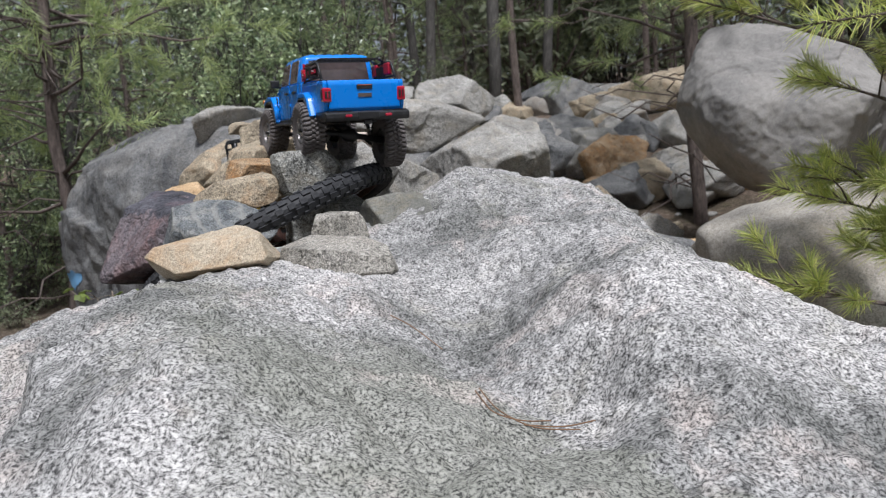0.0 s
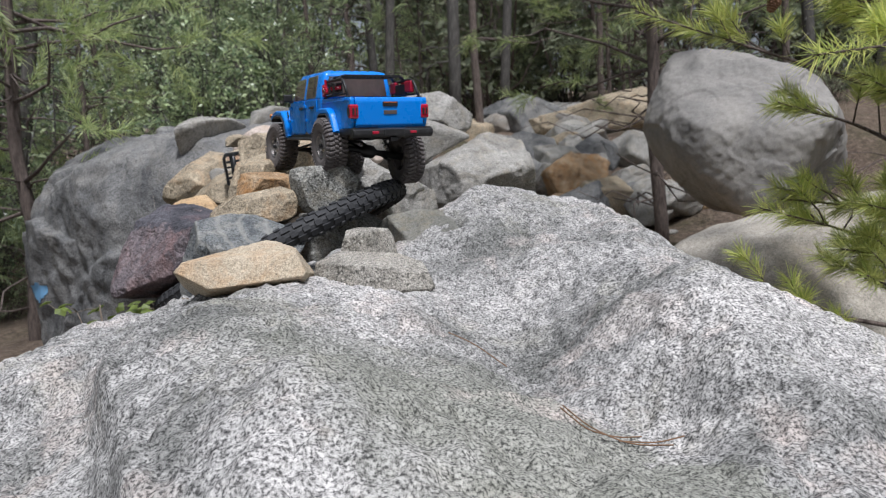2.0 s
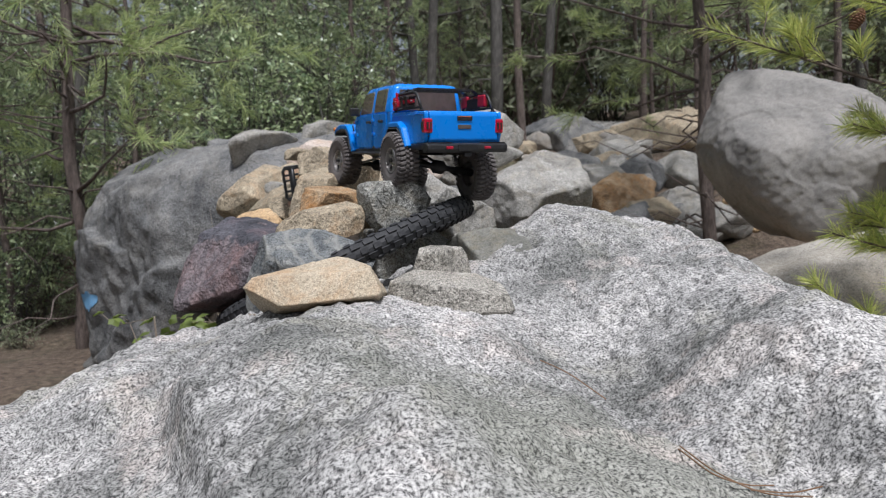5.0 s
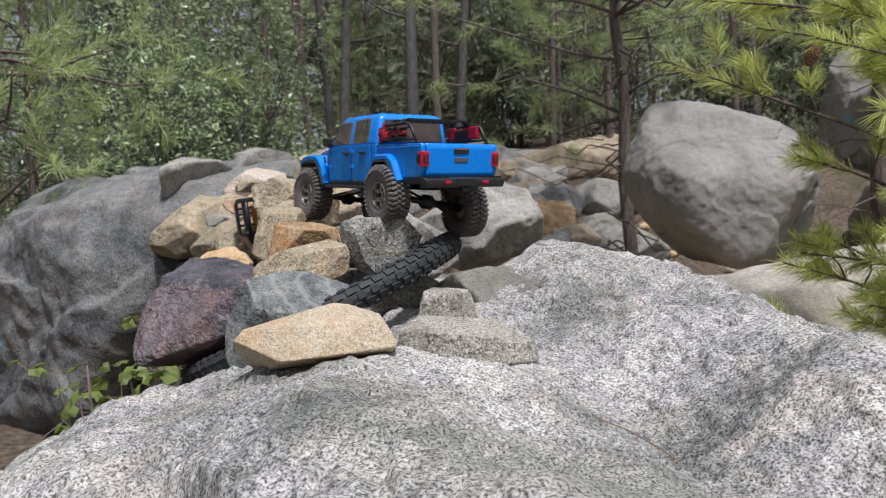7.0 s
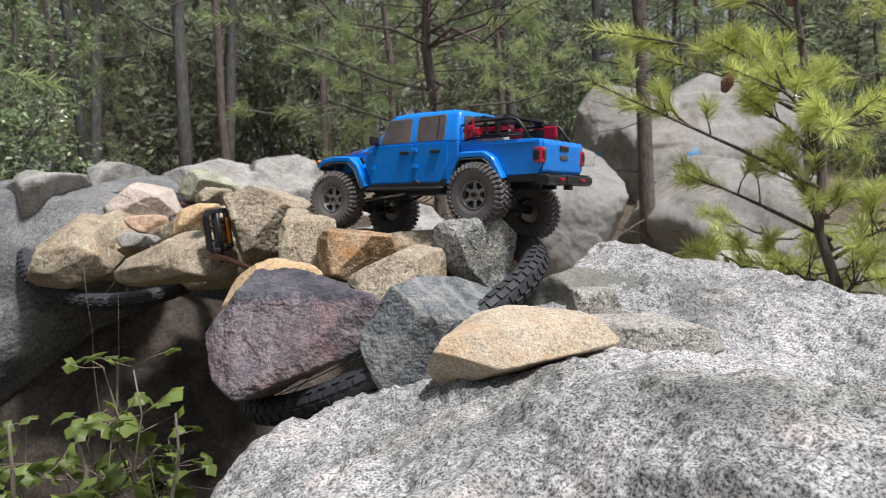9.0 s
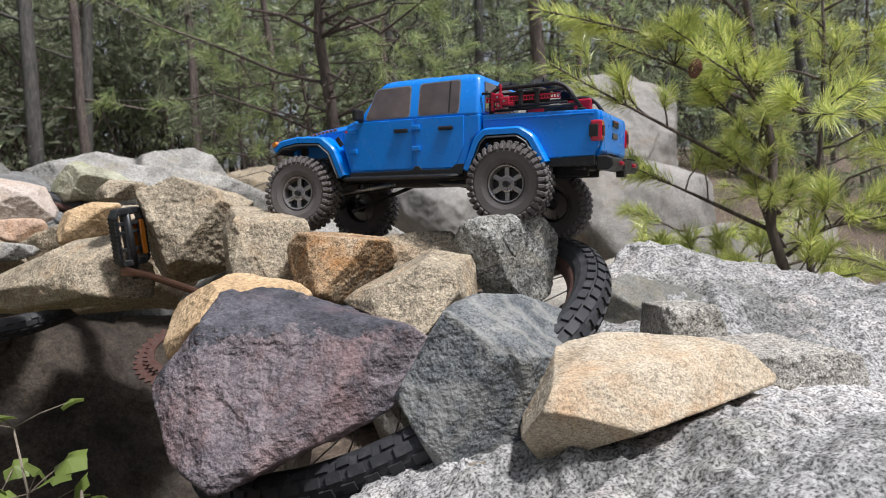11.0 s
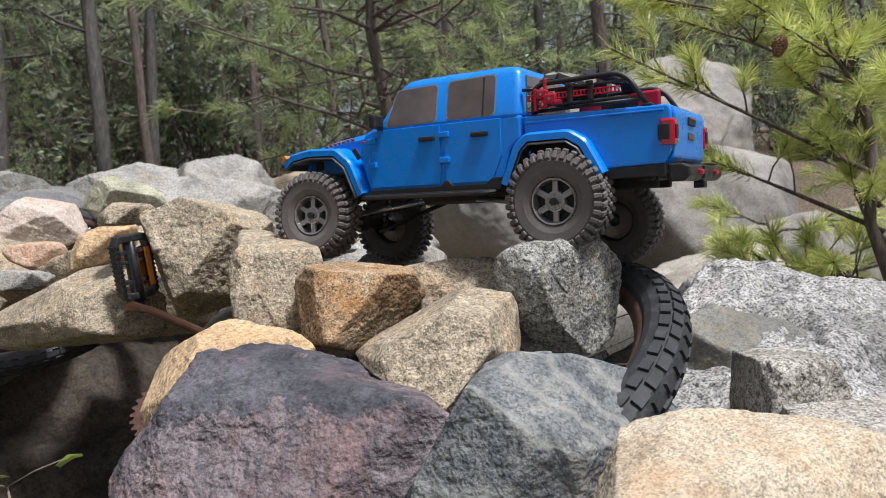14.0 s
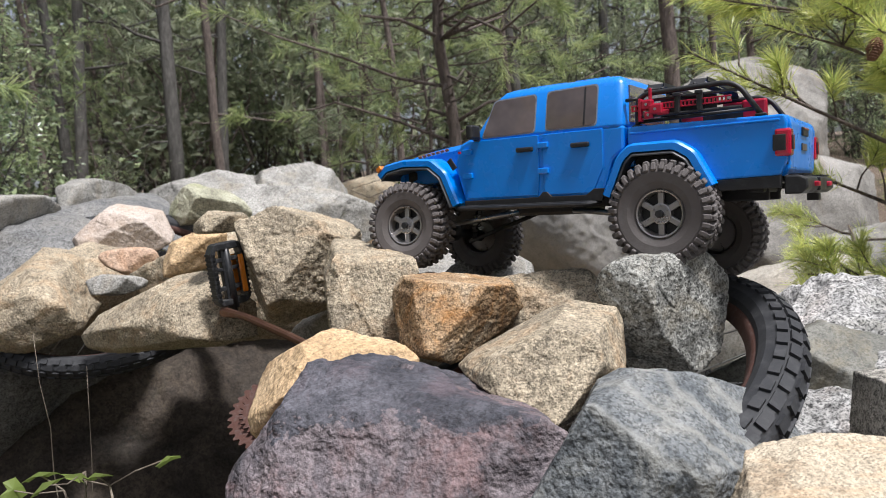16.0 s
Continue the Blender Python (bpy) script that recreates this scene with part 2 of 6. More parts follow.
BLUE = plain("blue_paint", (0.003, 0.21, 0.74), rough=0.26, coat=0.35, grime=0.06, scale=35, spec=0.5)
BLACK = plain("black_plastic", (0.012, 0.012, 0.013), rough=0.45, grime=0.25, scale=120)
RUBBER = plain("dusty_rubber", (0.115, 0.102, 0.098), rough=0.85, grime=0.7, scale=55, bump=0.3)
RIMGREY = plain("gunmetal", (0.40, 0.38, 0.37), rough=0.3, metal=0.75, grime=0.3, scale=90)
LIP = plain("dark_grey_plastic", (0.035, 0.036, 0.038), rough=0.5, grime=0.3)
# pale grey that paints the highlight along the window edges
EDGEGLINT = plain("window_edge_glint", (0.22, 0.25, 0.30), rough=0.3, metal=0.3)
STEEL = plain("steel", (0.45, 0.44, 0.43), rough=0.3, metal=1.0, grime=0.3, scale=120)
RED = plain("red_anodised", (0.40, 0.004, 0.028), rough=0.35, grime=0.1, coat=0.2)
REDLENS = plain("red_lens", (0.42, 0.003, 0.028), rough=0.12, grime=0.02, coat=1.0)
AMBER = plain("amber_reflector", (0.62, 0.20, 0.02), rough=0.2, coat=0.6, grime=0.1)
ORANGEBAR = plain("orange_lettering", (0.45, 0.10, 0.02), rough=0.4)
GREYBAR = plain("dark_badge", (0.09, 0.07, 0.06), rough=0.4)
BIKERUBBER = plain("bicycle_rubber", (0.022, 0.023, 0.026), rough=0.7, grime=0.4, scale=70, bump=0.2)
RUST = plain("rusty_steel", (0.085, 0.038, 0.028), rough=0.65, metal=0.4, grime=0.6, scale=150, bump=0.5)
# lighter copy of the pale boulder stone, with sunlight put into its colour
PALELIT = stone_mat("pale_boulder_sunlit", (0.46, 0.43, 0.38), (0.38, 0.35, 0.30), (0.22, 0.20, 0.17), (0.32, 0.27, 0.20), grain=110, speck=0.35, stain_amount=0.5, bump=0.5, patch=2.0, pits=0.3)
RUSTYSTEEL = plain("rust_speckled_steel", (0.22, 0.11, 0.075), rough=0.35, metal=0.9, grime=0.6, scale=90)
YELLOWTUBE = plain("yellow_paint", (0.55, 0.34, 0.02), rough=0.4, grime=0.3)
PEDALBLACK = plain("pedal_plastic", (0.016, 0.017, 0.019), rough=0.4, grime=0.5, scale=160)
BLUEPAINT = plain("blue_spray_paint", (0.13, 0.30, 0.50), rough=0.8, grime=0.8, scale=30)


def glass_mat():
    m, nt, b = graph("tinted_window")
    obj = nt.nodes.new("ShaderNodeTexCoord").outputs["Object"]
    c = ramp(nt, noise_of(nt, obj, 22, 3), [(0.35, (0.075, 0.058, 0.053)), (0.65, (0.13, 0.10, 0.092))])
    nt.links.new(c, b.inputs["Base Color"])
    b.inputs["Roughness"].default_value = 0.06
    b.inputs["Coat Weight"].default_value = 1.0
    return m


WINDOW = glass_mat()


def ground_mat():
    m, nt, b = graph("forest_floor")
    obj = nt.nodes.new("ShaderNodeTexCoord").outputs["Object"]
    n1, n2 = noise_of(nt, obj, 1.1, 6, 0.7), noise_of(nt, obj, 28, 6, 0.75)
    c = ramp(nt, n2, [(0.3, (0.05, 0.036, 0.026)), (0.5, (0.15, 0.11, 0.08)), (0.72, (0.34, 0.265, 0.20))])
    green = ramp(nt, noise_of(nt, obj, 17, 6), [(0.4, (0.03, 0.035, 0.012)), (0.7, (0.10, 0.10, 0.04))])
    c = mixed(nt, ramp(nt, n1, [(0.5, (0, 0, 0)), (0.66, (0.7,) * 3)]), c, green)
    nt.links.new(c, b.inputs["Base Color"])
    b.inputs["Roughness"].default_value = 0.95
    bumped(nt, b, (n2, 0.9, 0.05))
    return m


def bark_mat(name, a, d):
    m, nt, b = graph(name)
    tc = nt.nodes.new("ShaderNodeTexCoord")
    mp = nt.nodes.new("ShaderNodeMapping")
    mp.inputs["Scale"].default_value = (1, 1, 0.22)
    nt.links.new(tc.outputs["Object"], mp.inputs[0])
    n = noise_of(nt, mp.outputs[0], 55, 6, 0.7)
    c = ramp(nt, n, [(0.35, d), (0.65, a)])
    nt.links.new(c, b.inputs["Base Color"])
    b.inputs["Roughness"].default_value = 0.9
    bumped(nt, b, (n, 0.9, 0.01))
    return m


def leaf_mat(name, a, d, rough=0.5, through=0.35):
    """Leaves: colour varied leaf by leaf, some light passing through."""
    m, nt, b = graph(name)
    geo = nt.nodes.new("ShaderNodeNewGeometry")
    c = ramp(nt, geo.outputs["Random Per Island"], [(0.0, d), (1.0, a)])
    info = nt.nodes.new("ShaderNodeObjectInfo")
    hs = nt.nodes.new("ShaderNodeHueSaturation")
    nt.links.new(c, hs.inputs["Color"])
    rv = nt.nodes.new("ShaderNodeMapRange")
    rv.inputs["To Min"].default_value, rv.inputs["To Max"].default_value = 0.7, 1.25
    nt.links.new(info.outputs["Random"], rv.inputs["Value"])
    nt.links.new(rv.outputs[0], hs.inputs["Value"])
    nt.links.new(hs.outputs[0], b.inputs["Base Color"])
    b.inputs["Roughness"].default_value = rough
    tr = nt.nodes.new("ShaderNodeBsdfTranslucent")
    nt.links.new(hs.outputs[0], tr.inputs["Color"])
    mx = nt.nodes.new("ShaderNodeMixShader")
    mx.inputs[0].default_value = through
    nt.links.new(b.outputs[0], mx.inputs[1])
    nt.links.new(tr.outputs[0], mx.inputs[2])
    nt.links.new(mx.outputs[0], nt.nodes["Material Output"].inputs[0])
    return m


GROUND = ground_mat()
NEEDLEMID = leaf_mat("sunlit_pine_needles", (0.50, 0.55, 0.25), (0.20, 0.28, 0.11), 0.5, 0.5)
# soil pushed near black: the hollow's shade is put into its colour
SOIL = stone_mat("shade_darkened_soil", (0.067, 0.0512, 0.0378), (0.0415, 0.0317, 0.0232), (0.0207, 0.0158, 0.0122), (0.0439, 0.0422, 0.026), grain=90, speck=0.4, stain_amount=0.3, bump=1.0, patch=6)
BARK = bark_mat("pine_bark", (0.184, 0.146, 0.126), (0.058, 0.044, 0.038))
BARKGREY = bark_mat("grey_bark", (0.124, 0.117, 0.106), (0.042, 0.038, 0.034))
TWIG = bark_mat("dry_twig", (0.33, 0.28, 0.22), (0.14, 0.11, 0.085))
NEEDLE = leaf_mat("pine_needles", (0.78, 0.78, 0.27), (0.31, 0.405, 0.105), 0.3, 0.45)
NEEDLEFAR = leaf_mat("far_pine_needles", (0.442, 0.507, 0.247), (0.156, 0.221, 0.111), 0.55, 0.45)
LEAF = leaf_mat("shrub_leaves", (0.52, 0.60, 0.34), (0.11, 0.17, 0.09), 0.28, 0.4)
LEAFDARK = leaf_mat("understory_leaves", (0.36, 0.39, 0.25), (0.12, 0.15, 0.09), 0.65, 0.45)
MAPLE = leaf_mat("seedling_leaves", (0.38, 0.38, 0.08), (0.09, 0.17, 0.045), 0.5, 0.4)
DRYNEEDLE = plain("dry_needle", (0.17, 0.095, 0.05), rough=0.7)
CONE = plain("cone_scale", (0.22, 0.105, 0.055), rough=0.7, grime=0.5, scale=300)


# ---------------------------------------------------------------- helpers
def mesh_of(name, bm, mat, smooth=False):
    me = bpy.data.meshes.new(name)
    bm.to_mesh(me)
    bm.free()
    me.materials.append(mat)
    if smooth:
        me.shade_smooth()
    return me


def part(name, bm, mat, parent, label="", smooth=False):
    ob = new(name, mesh_of(name, bm, mat, smooth))
    ob.parent = parent
    if label:
        tagged(ob, label)
    return ob


def lattice(ix, iy, iz, seed):
    n = ix * 374761393 + iy * 668265263 + iz * 2147483647 + seed * 1274126177
    n = (n ^ (n >> 13)) * 1274126177
    n = n ^ (n >> 16)
    return (n & 0xFFFFFF) / 0x7FFFFF - 1.0


def vnoise(p, seed=0):
    """Smooth lattice noise at the rows of p, about -1 to 1."""
    p = np.asarray(p, float)
    i = np.floor(p).astype(np.int64)
    f = p - i
    u = f * f * f * (f * (f * 6 - 15) + 10)
    out = 0
    for dx in (0, 1):
        for dy in (0, 1):
            for dz in (0, 1):
                w = (u[:, 0] if dx else 1 - u[:, 0]) * (u[:, 1] if dy else 1 - u[:, 1]) * (u[:, 2] if dz else 1 - u[:, 2])
                out = out + w * lattice(i[:, 0] + dx, i[:, 1] + dy, i[:, 2] + dz, seed)
    return out


def fbm(p, octaves=4, gain=0.5, seed=0):
    out, amp = 0, 1.0
    for k in range(octaves):
        out = out + amp * vnoise(p * 2.03**k, seed + 17 * k)
        amp *= gain
    return out


BALLS = {}


def ball(sub):
    if sub not in BALLS:
        bm = bmesh.new()
        bmesh.ops.create_icosphere(bm, subdivisions=sub, radius=1)
        bm.verts.ensure_lookup_table()
        BALLS[sub] = (np.array([v.co[:] for v in bm.verts]), [[v.index for v in f.verts] for f in bm.faces])
        bm.free()
    return BALLS[sub]


def way(az, el):
    az, el = np.radians(az), np.radians(el)
    return np.stack([np.cos(el) * np.cos(az), np.cos(el) * np.sin(az), np.sin(el)], -1)


def cut_stone(cuts, seed, sub=6, chips=20, rough=0.018, sharp=220, chip_depth=(0.88, 0.985), cells=34, breaks=0.38):
    """A broken stone: a lump cut by flat breaks (azimuth, elevation, distance), its corners chipped, its faces uneven."""
    rng = np.random.default_rng(seed)
    d, faces = ball(sub)
    az, el, dist = np.array(cuts, float).T
    n = way(az, el)
    q = np.maximum(d @ n.T / dist, 1e-9)
    most = q.max(1)
    r = ((q / most[:, None]) ** sharp).sum(1) ** (-1 / sharp) / most
    pts = d * r[:, None]
    size = float(np.mean(r))
    for _ in range(chips):
        c = rng.normal(size=3)
        c /= np.linalg.norm(c)
        lim = (pts @ c).max() * rng.uniform(*chip_depth)
        over = (pts @ c) - lim
        k = np.where(over > 0, lim / np.maximum(pts @ c, 1e-9), 1.0)
        pts = pts * k[:, None]
    q = pts / size
    # fracture faces: every cell of the broken skin is tipped a little its own way
    seeds = rng.normal(size=(cells, 3))
    seeds *= (rng.uniform(0.8, 1.1, cells) / np.linalg.norm(seeds, axis=1))[:, None]
    warp = q + 0.03 * np.stack([fbm(q * 4, 3, 0.6, seed + k) for k in (31, 32, 33)], -1)
    gap = ((warp[:, None, :] - seeds[None]) ** 2).sum(-1)
    share = np.exp(-320 * (gap - gap.min(1)[:, None]))
    share /= share.sum(1)[:, None]
    tip = rng.normal(size=(cells, 3)) * 0.15
    tilts = ((q[:, None, :] - seeds[None]) * tip[None]).sum(-1) + rng.normal(size=cells)[None] * 0.008
    facet = np.clip((share * tilts).sum(1), -0.05, 0.05)
    ridge = 1 - np.abs(fbm(q * 4.5, 5, 0.5, seed))
    bumps = fbm(q * 1.3, 2, 0.5, seed + 5) * 0.2 + (ridge - 0.6) * 0.42 + 0.40 * fbm(q * 12, 3, 0.5, seed + 9)
    pts = pts + d * ((bumps * rough + (facet - 0.02) * breaks) * size)[:, None]
    me = bpy.data.meshes.new("stone")
    me.from_pydata(pts.tolist(), [], faces)
    me.shade_smooth()
    return me


def stone(name, at, cuts, mat, label, seed, category="stone", group="stones of the rock pile", **k):
    me = cut_stone(cuts, seed, **k)
    me.materials.append(mat)
    ob = new(name, me)
    ob.location = at
    return tagged(ob, label, category, group)


def lump(name, at, half, mat, label, seed, turn=0.0, tilt=0.0, category="rock", group="", n=11, **k):
    """A rounded stone or boulder of given half sizes, with random flat breaks."""
    rng = np.random.default_rng(seed)
    i = np.arange(n) + 0.5
    z = 1 - 2 * i / n
    a = math.pi * (1 + 5**0.5) * i + rng.uniform(0, 6)
    nn = np.c_[np.sqrt(1 - z * z) * np.cos(a), np.sqrt(1 - z * z) * np.sin(a), z] + rng.normal(size=(n, 3)) * 0.18
    nn /= np.linalg.norm(nn, axis=1)[:, None]
    m = nn / np.array(half)
    ln = np.linalg.norm(m, axis=1)
    dist = rng.uniform(0.84, 1.0, n) / ln
    m /= ln[:, None]
    cuts = np.c_[np.degrees(np.arctan2(m[:, 1], m[:, 0])), np.degrees(np.arcsin(m[:, 2])), dist]
    me = cut_stone(cuts, seed, **k)
    me.materials.append(mat)
    ob = new(name, me)
    ob.matrix_basis = pose(*at, tilt, 0, turn)
    return tagged(ob, label, category, group)


def box(bm, c, s, bevel=0.0, turn=None, seg=2):
    r = bmesh.ops.create_cube(bm, size=1)
    vs = r["verts"]
    bmesh.ops.scale(bm, vec=s, verts=vs)
    if bevel:
        es = list({e for v in vs for e in v.link_edges})
        out = bmesh.ops.bevel(bm, geom=es, offset=bevel, segments=seg, affect="EDGES", profile=0.5)
        vs = list({v for f in out["faces"] for v in f.verts} | {v for v in vs if v.is_valid})
    if turn is not None:
        bmesh.ops.transform(bm, matrix=turn.to_3x3().to_4x4(), verts=vs)
    bmesh.ops.translate(bm, vec=c, verts=vs)
    return vs


def tube(bm, pts, r, n=8, closed=False, caps=True):
    """A round bar along points; r may be one radius or one for each point."""
    P = [Vector(p) for p in pts]
    rs = r if isinstance(r, (list, tuple)) else [r] * len(P)
    rings, side = [], None
    for i, p in enumerate(P):
        a = P[i - 1] if i or closed else P[i]
        b = P[(i + 1) % len(P)] if i < len(P) - 1 or closed else P[i]
        t = (b - a).normalized()
        if side is None:
            side = t.orthogonal().normalized()
        side = (side - t * side.dot(t)).normalized()
        up = t.cross(side)
        rings.append([bm.verts.new(p + rs[i] * (math.cos(k * math.tau / n) * side + math.sin(k * math.tau / n) * up)) for k in range(n)])
    for i in range(len(rings) if closed else len(rings) - 1):
        a, b = rings[i], rings[(i + 1) % len(rings)]
        for k in range(n):
            bm.faces.new((a[k], a[(k + 1) % n], b[(k + 1) % n], b[k]))
    if caps and not closed:
        bm.faces.new(rings[0][::-1])
        bm.faces.new(rings[-1])


def rounded(pts, r, n=4):
    """A polyline with its inner corners rounded."""
    P = [Vector(p) for p in pts]
    out = [P[0]]
    for a, b, c in zip(P, P[1:], P[2:]):
        k = min(r, (a - b).length * 0.45, (c - b).length * 0.45)
        s, e = b + (a - b).normalized() * k, b + (c - b).normalized() * k
        for i in range(n + 1):
            t = i / n
            out.append(s * (1 - t) ** 2 + b * 2 * t * (1 - t) + e * t * t)
    return out + [P[-1]]


def slab(bm, outline, y0, y1, bevel=0.0, taper=None):
    """A plate with an outline in x and z, from y0 to y1; taper(x, y, z) may move its points."""
    lo = [bm.verts.new((x, y0, z)) for x, z in outline]
    hi = [bm.verts.new((x, y1, z)) for x, z in outline]
    fs = [bm.faces.new(lo), bm.faces.new(hi[::-1])]
    n = len(lo)
    for i in range(n):
        fs.append(bm.faces.new((lo[i], hi[i], hi[(i + 1) % n], lo[(i + 1) % n])))
    bmesh.ops.recalc_face_normals(bm, faces=fs)
    if taper:
        for v in lo + hi:
            v.co = taper(*v.co)
    if bevel:
        bmesh.ops.bevel(bm, geom=list({e for f in fs for e in f.edges}), offset=bevel, segments=2, affect="EDGES", profile=0.5)


def lathe(bm, profile, n=48, axis="Y"):
    """Turns (radius, along) points round the axis."""
    rings = []
    for r, h in profile:
        ring = []
        for k in range(n):
            a = k * math.tau / n
            ring.append(bm.verts.new((r * math.cos(a), h, r * math.sin(a)) if axis == "Y" else (r * math.cos(a), r * math.sin(a), h)))
        rings.append(ring)
    for a, b in zip(rings, rings[1:]):
        for k in range(n):
            bm.faces.new((a[k], a[(k + 1) % n], b[(k + 1) % n], b[k]))
    bmesh.ops.recalc_face_normals(bm, faces=bm.faces[:])


def step(x):
    x = np.clip(x, 0, 1)
    return x * x * (3 - 2 * x)


# ---------------------------------------------------------------- ground and boulders
def floor_height(x, y):
    rise = 1.0 * step((y + 0.12 * x - 4.6) / 4.6) + 0.06 * np.maximum(y + 0.12 * x - 8.0, 0)
    side = 0.1 * step((x - 2.5) / 4.0)
    p = np.stack([x, y, 0 * x], -1).reshape(-1, 3)
    rough = (fbm(p * 0.35, 3, 0.5, 3) * 0.18 + fbm(p * 2.1, 3, 0.5, 8) * 0.05).reshape(np.shape(x))
    return 0.50 + rise + side + rough * (0.6 + 0.4 * step((y - 4) / 6))


def ground():
    us = np.sign(np.linspace(-1, 1, 241)) * np.abs(np.linspace(-1, 1, 241)) ** 2.6 * 150
    x, y = np.meshgrid(us, us + 3.0)
    z = floor_height(x, y)
    n = len(us)
    idx = np.arange(n * n).reshape(n, n)
    faces = np.stack([idx[:-1, :-1], idx[:-1, 1:], idx[1:, 1:], idx[1:, :-1]], -1).reshape(-1, 4)
    me = bpy.data.meshes.new("ground")
    me.from_pydata(np.stack([x, y, z], -1).reshape(-1, 3).tolist(), [], faces.tolist())
    me.shade_smooth()
    me.materials.append(GROUND)
    tagged(new("ground", me), "brown forest floor of needles, leaf litter and low green growth", "ground", kind="structure")


ground()


def on_ground(x, y):
    """The height of the ground's sheet at a spot, between its grid points."""
    us = np.sign(np.linspace(-1, 1, 241)) * np.abs(np.linspace(-1, 1, 241)) ** 2.6 * 150
    i, j = int(np.searchsorted(us, x)) - 1, int(np.searchsorted(us, y - 3.0)) - 1
    fx, fy = (x - us[i]) / (us[i + 1] - us[i]), (y - 3.0 - us[j]) / (us[j + 1] - us[j])
    gx, gy = np.meshgrid(us[i:i + 2], us[j:j + 2] + 3.0)
    z = floor_height(gx, gy)
    return float((z[0, 0] * (1 - fx) + z[0, 1] * fx) * (1 - fy) + (z[1, 0] * (1 - fx) + z[1, 1] * fx) * fy)


HUMPS = [(-0.049, 0.06, 1.0, 0.09, 0.28), (0.07, 0.3, 0.9, 0.12, 0.35), (0.06, -0.35, 1.0, 0.18, 0.3), (0.07, -0.22, 0.65, 0.12, 0.15),
         (0.072, 0.1, 1.65, 0.15, 0.2), (-0.009, -0.4, 0.72, 0.12, 0.12), (-0.041, 0.15, 0.72, 0.08, 0.12)]

CRACK = (-0.06, 1.02, -0.61, 0.79)


def granite_height(x, y):
    """The big granite boulder's top: a broad back with a groove down its middle, a ridge beside it, steep flanks."""
    X, Y = np.clip(x, -0.85, 0.6), np.clip(y, 0.25, 1.75) - 1
    z = 1.186 - 0.017 * X + 0.108 * Y - 0.084 * X * X + 0.145 * X * Y - 0.009 * Y * Y
    for a, cx, cy, sx, sy in HUMPS:
        z = z + a * np.exp(-(((x - cx) / sx) ** 2) - ((y - cy) / sy) ** 2)
    ledge = -0.55 + 0.42 * (1.0 - y)
    z = z - 0.06 * step((ledge - x) / 0.04 + 0.5) * step((1.12 - y) / 0.15) * step((y - 0.25) / 0.2)
    across = (x - CRACK[0]) * CRACK[3] - (y - CRACK[1]) * CRACK[2] + 0.012 * np.sin(19 * y) + 0.006 * np.sin(47 * x)
    along = (x - CRACK[0]) * CRACK[2] + (y - CRACK[1]) * CRACK[3]
    lies = step((along + 0.5) / 0.15) * step((0.12 - along) / 0.1)
    z = z - lies * (0.009 * np.exp(-((across / 0.007) ** 2)) + 0.012 * step(across / 0.03 + 0.5) * step((0.16 - across) / 0.14))
    left = np.interp(y, [-1.0, 0.3, 0.85, 1.05, 1.3, 1.5, 1.6, 1.7, 1.8, 2.2], [-1.4, -1.08, -0.96, -0.93, -0.90, -0.78, -0.44, 0.08, 0.20, 0.32])
    right = np.interp(y, [-1.0, 0.3, 0.83, 1.15, 1.4, 1.7, 2.2], [1.3, 0.97, 0.66, 0.45, 0.42, 0.42, 0.32])
    broken = np.interp(y, [1.45, 1.65], [0.42, 0.2])
    for u, wide in ((0.08 - (x - left), broken), (0.08 - (right - x), 0.42), (y - 1.85, 0.42), (-0.75 - y, 0.42)):
        z = z - 1.2 * (1 - np.exp(-((np.maximum(u, 0) / wide) ** 2)))
    return z


def granite_boulder():
    xs, ys = np.concatenate([np.linspace(-1.9, -0.95, 50, endpoint=False), np.linspace(-0.95, 0.6, 460, endpoint=False), np.linspace(0.6, 1.7, 60)]), np.concatenate([np.linspace(-1.9, 0.2, 60, endpoint=False), np.concatenate([np.linspace(0.2, 1.9, 480, endpoint=False), np.linspace(1.9, 2.9, 60)])])
    x, y = np.meshgrid(xs, ys)
    z = granite_height(x, y)
    p = np.stack([x, y, z], -1).reshape(-1, 3)
    ridge = 1 - np.abs(fbm(p * 3.1, 5, 0.55, 21))
    d = fbm(p * 1.9, 4, 0.5, 2) * 0.016 + (ridge - 0.6) * 0.022 + fbm(p * 16, 3, 0.5, 7) * 0.008 + fbm(p * 70, 2, 0.5, 9) * 0.0028 - np.maximum(fbm(p * 38, 2, 0.5, 13) - 0.15, 0) * 0.012
    z = z + d.reshape(z.shape)
    h, w = x.shape
    idx = np.arange(h * w).reshape(h, w)
    faces = np.stack([idx[:-1, :-1], idx[:-1, 1:], idx[1:, 1:], idx[1:, :-1]], -1).reshape(-1, 4)
    me = bpy.data.meshes.new("granite_boulder")
    me.from_pydata(np.stack([x, y, z], -1).reshape(-1, 3).tolist(), [], faces.tolist())
    me.shade_smooth()
    me.materials.append(GRANITE)
    tagged(new("granite_boulder", me), "huge pale grey speckled granite boulder with a groove across its top", "boulder")


granite_boulder()

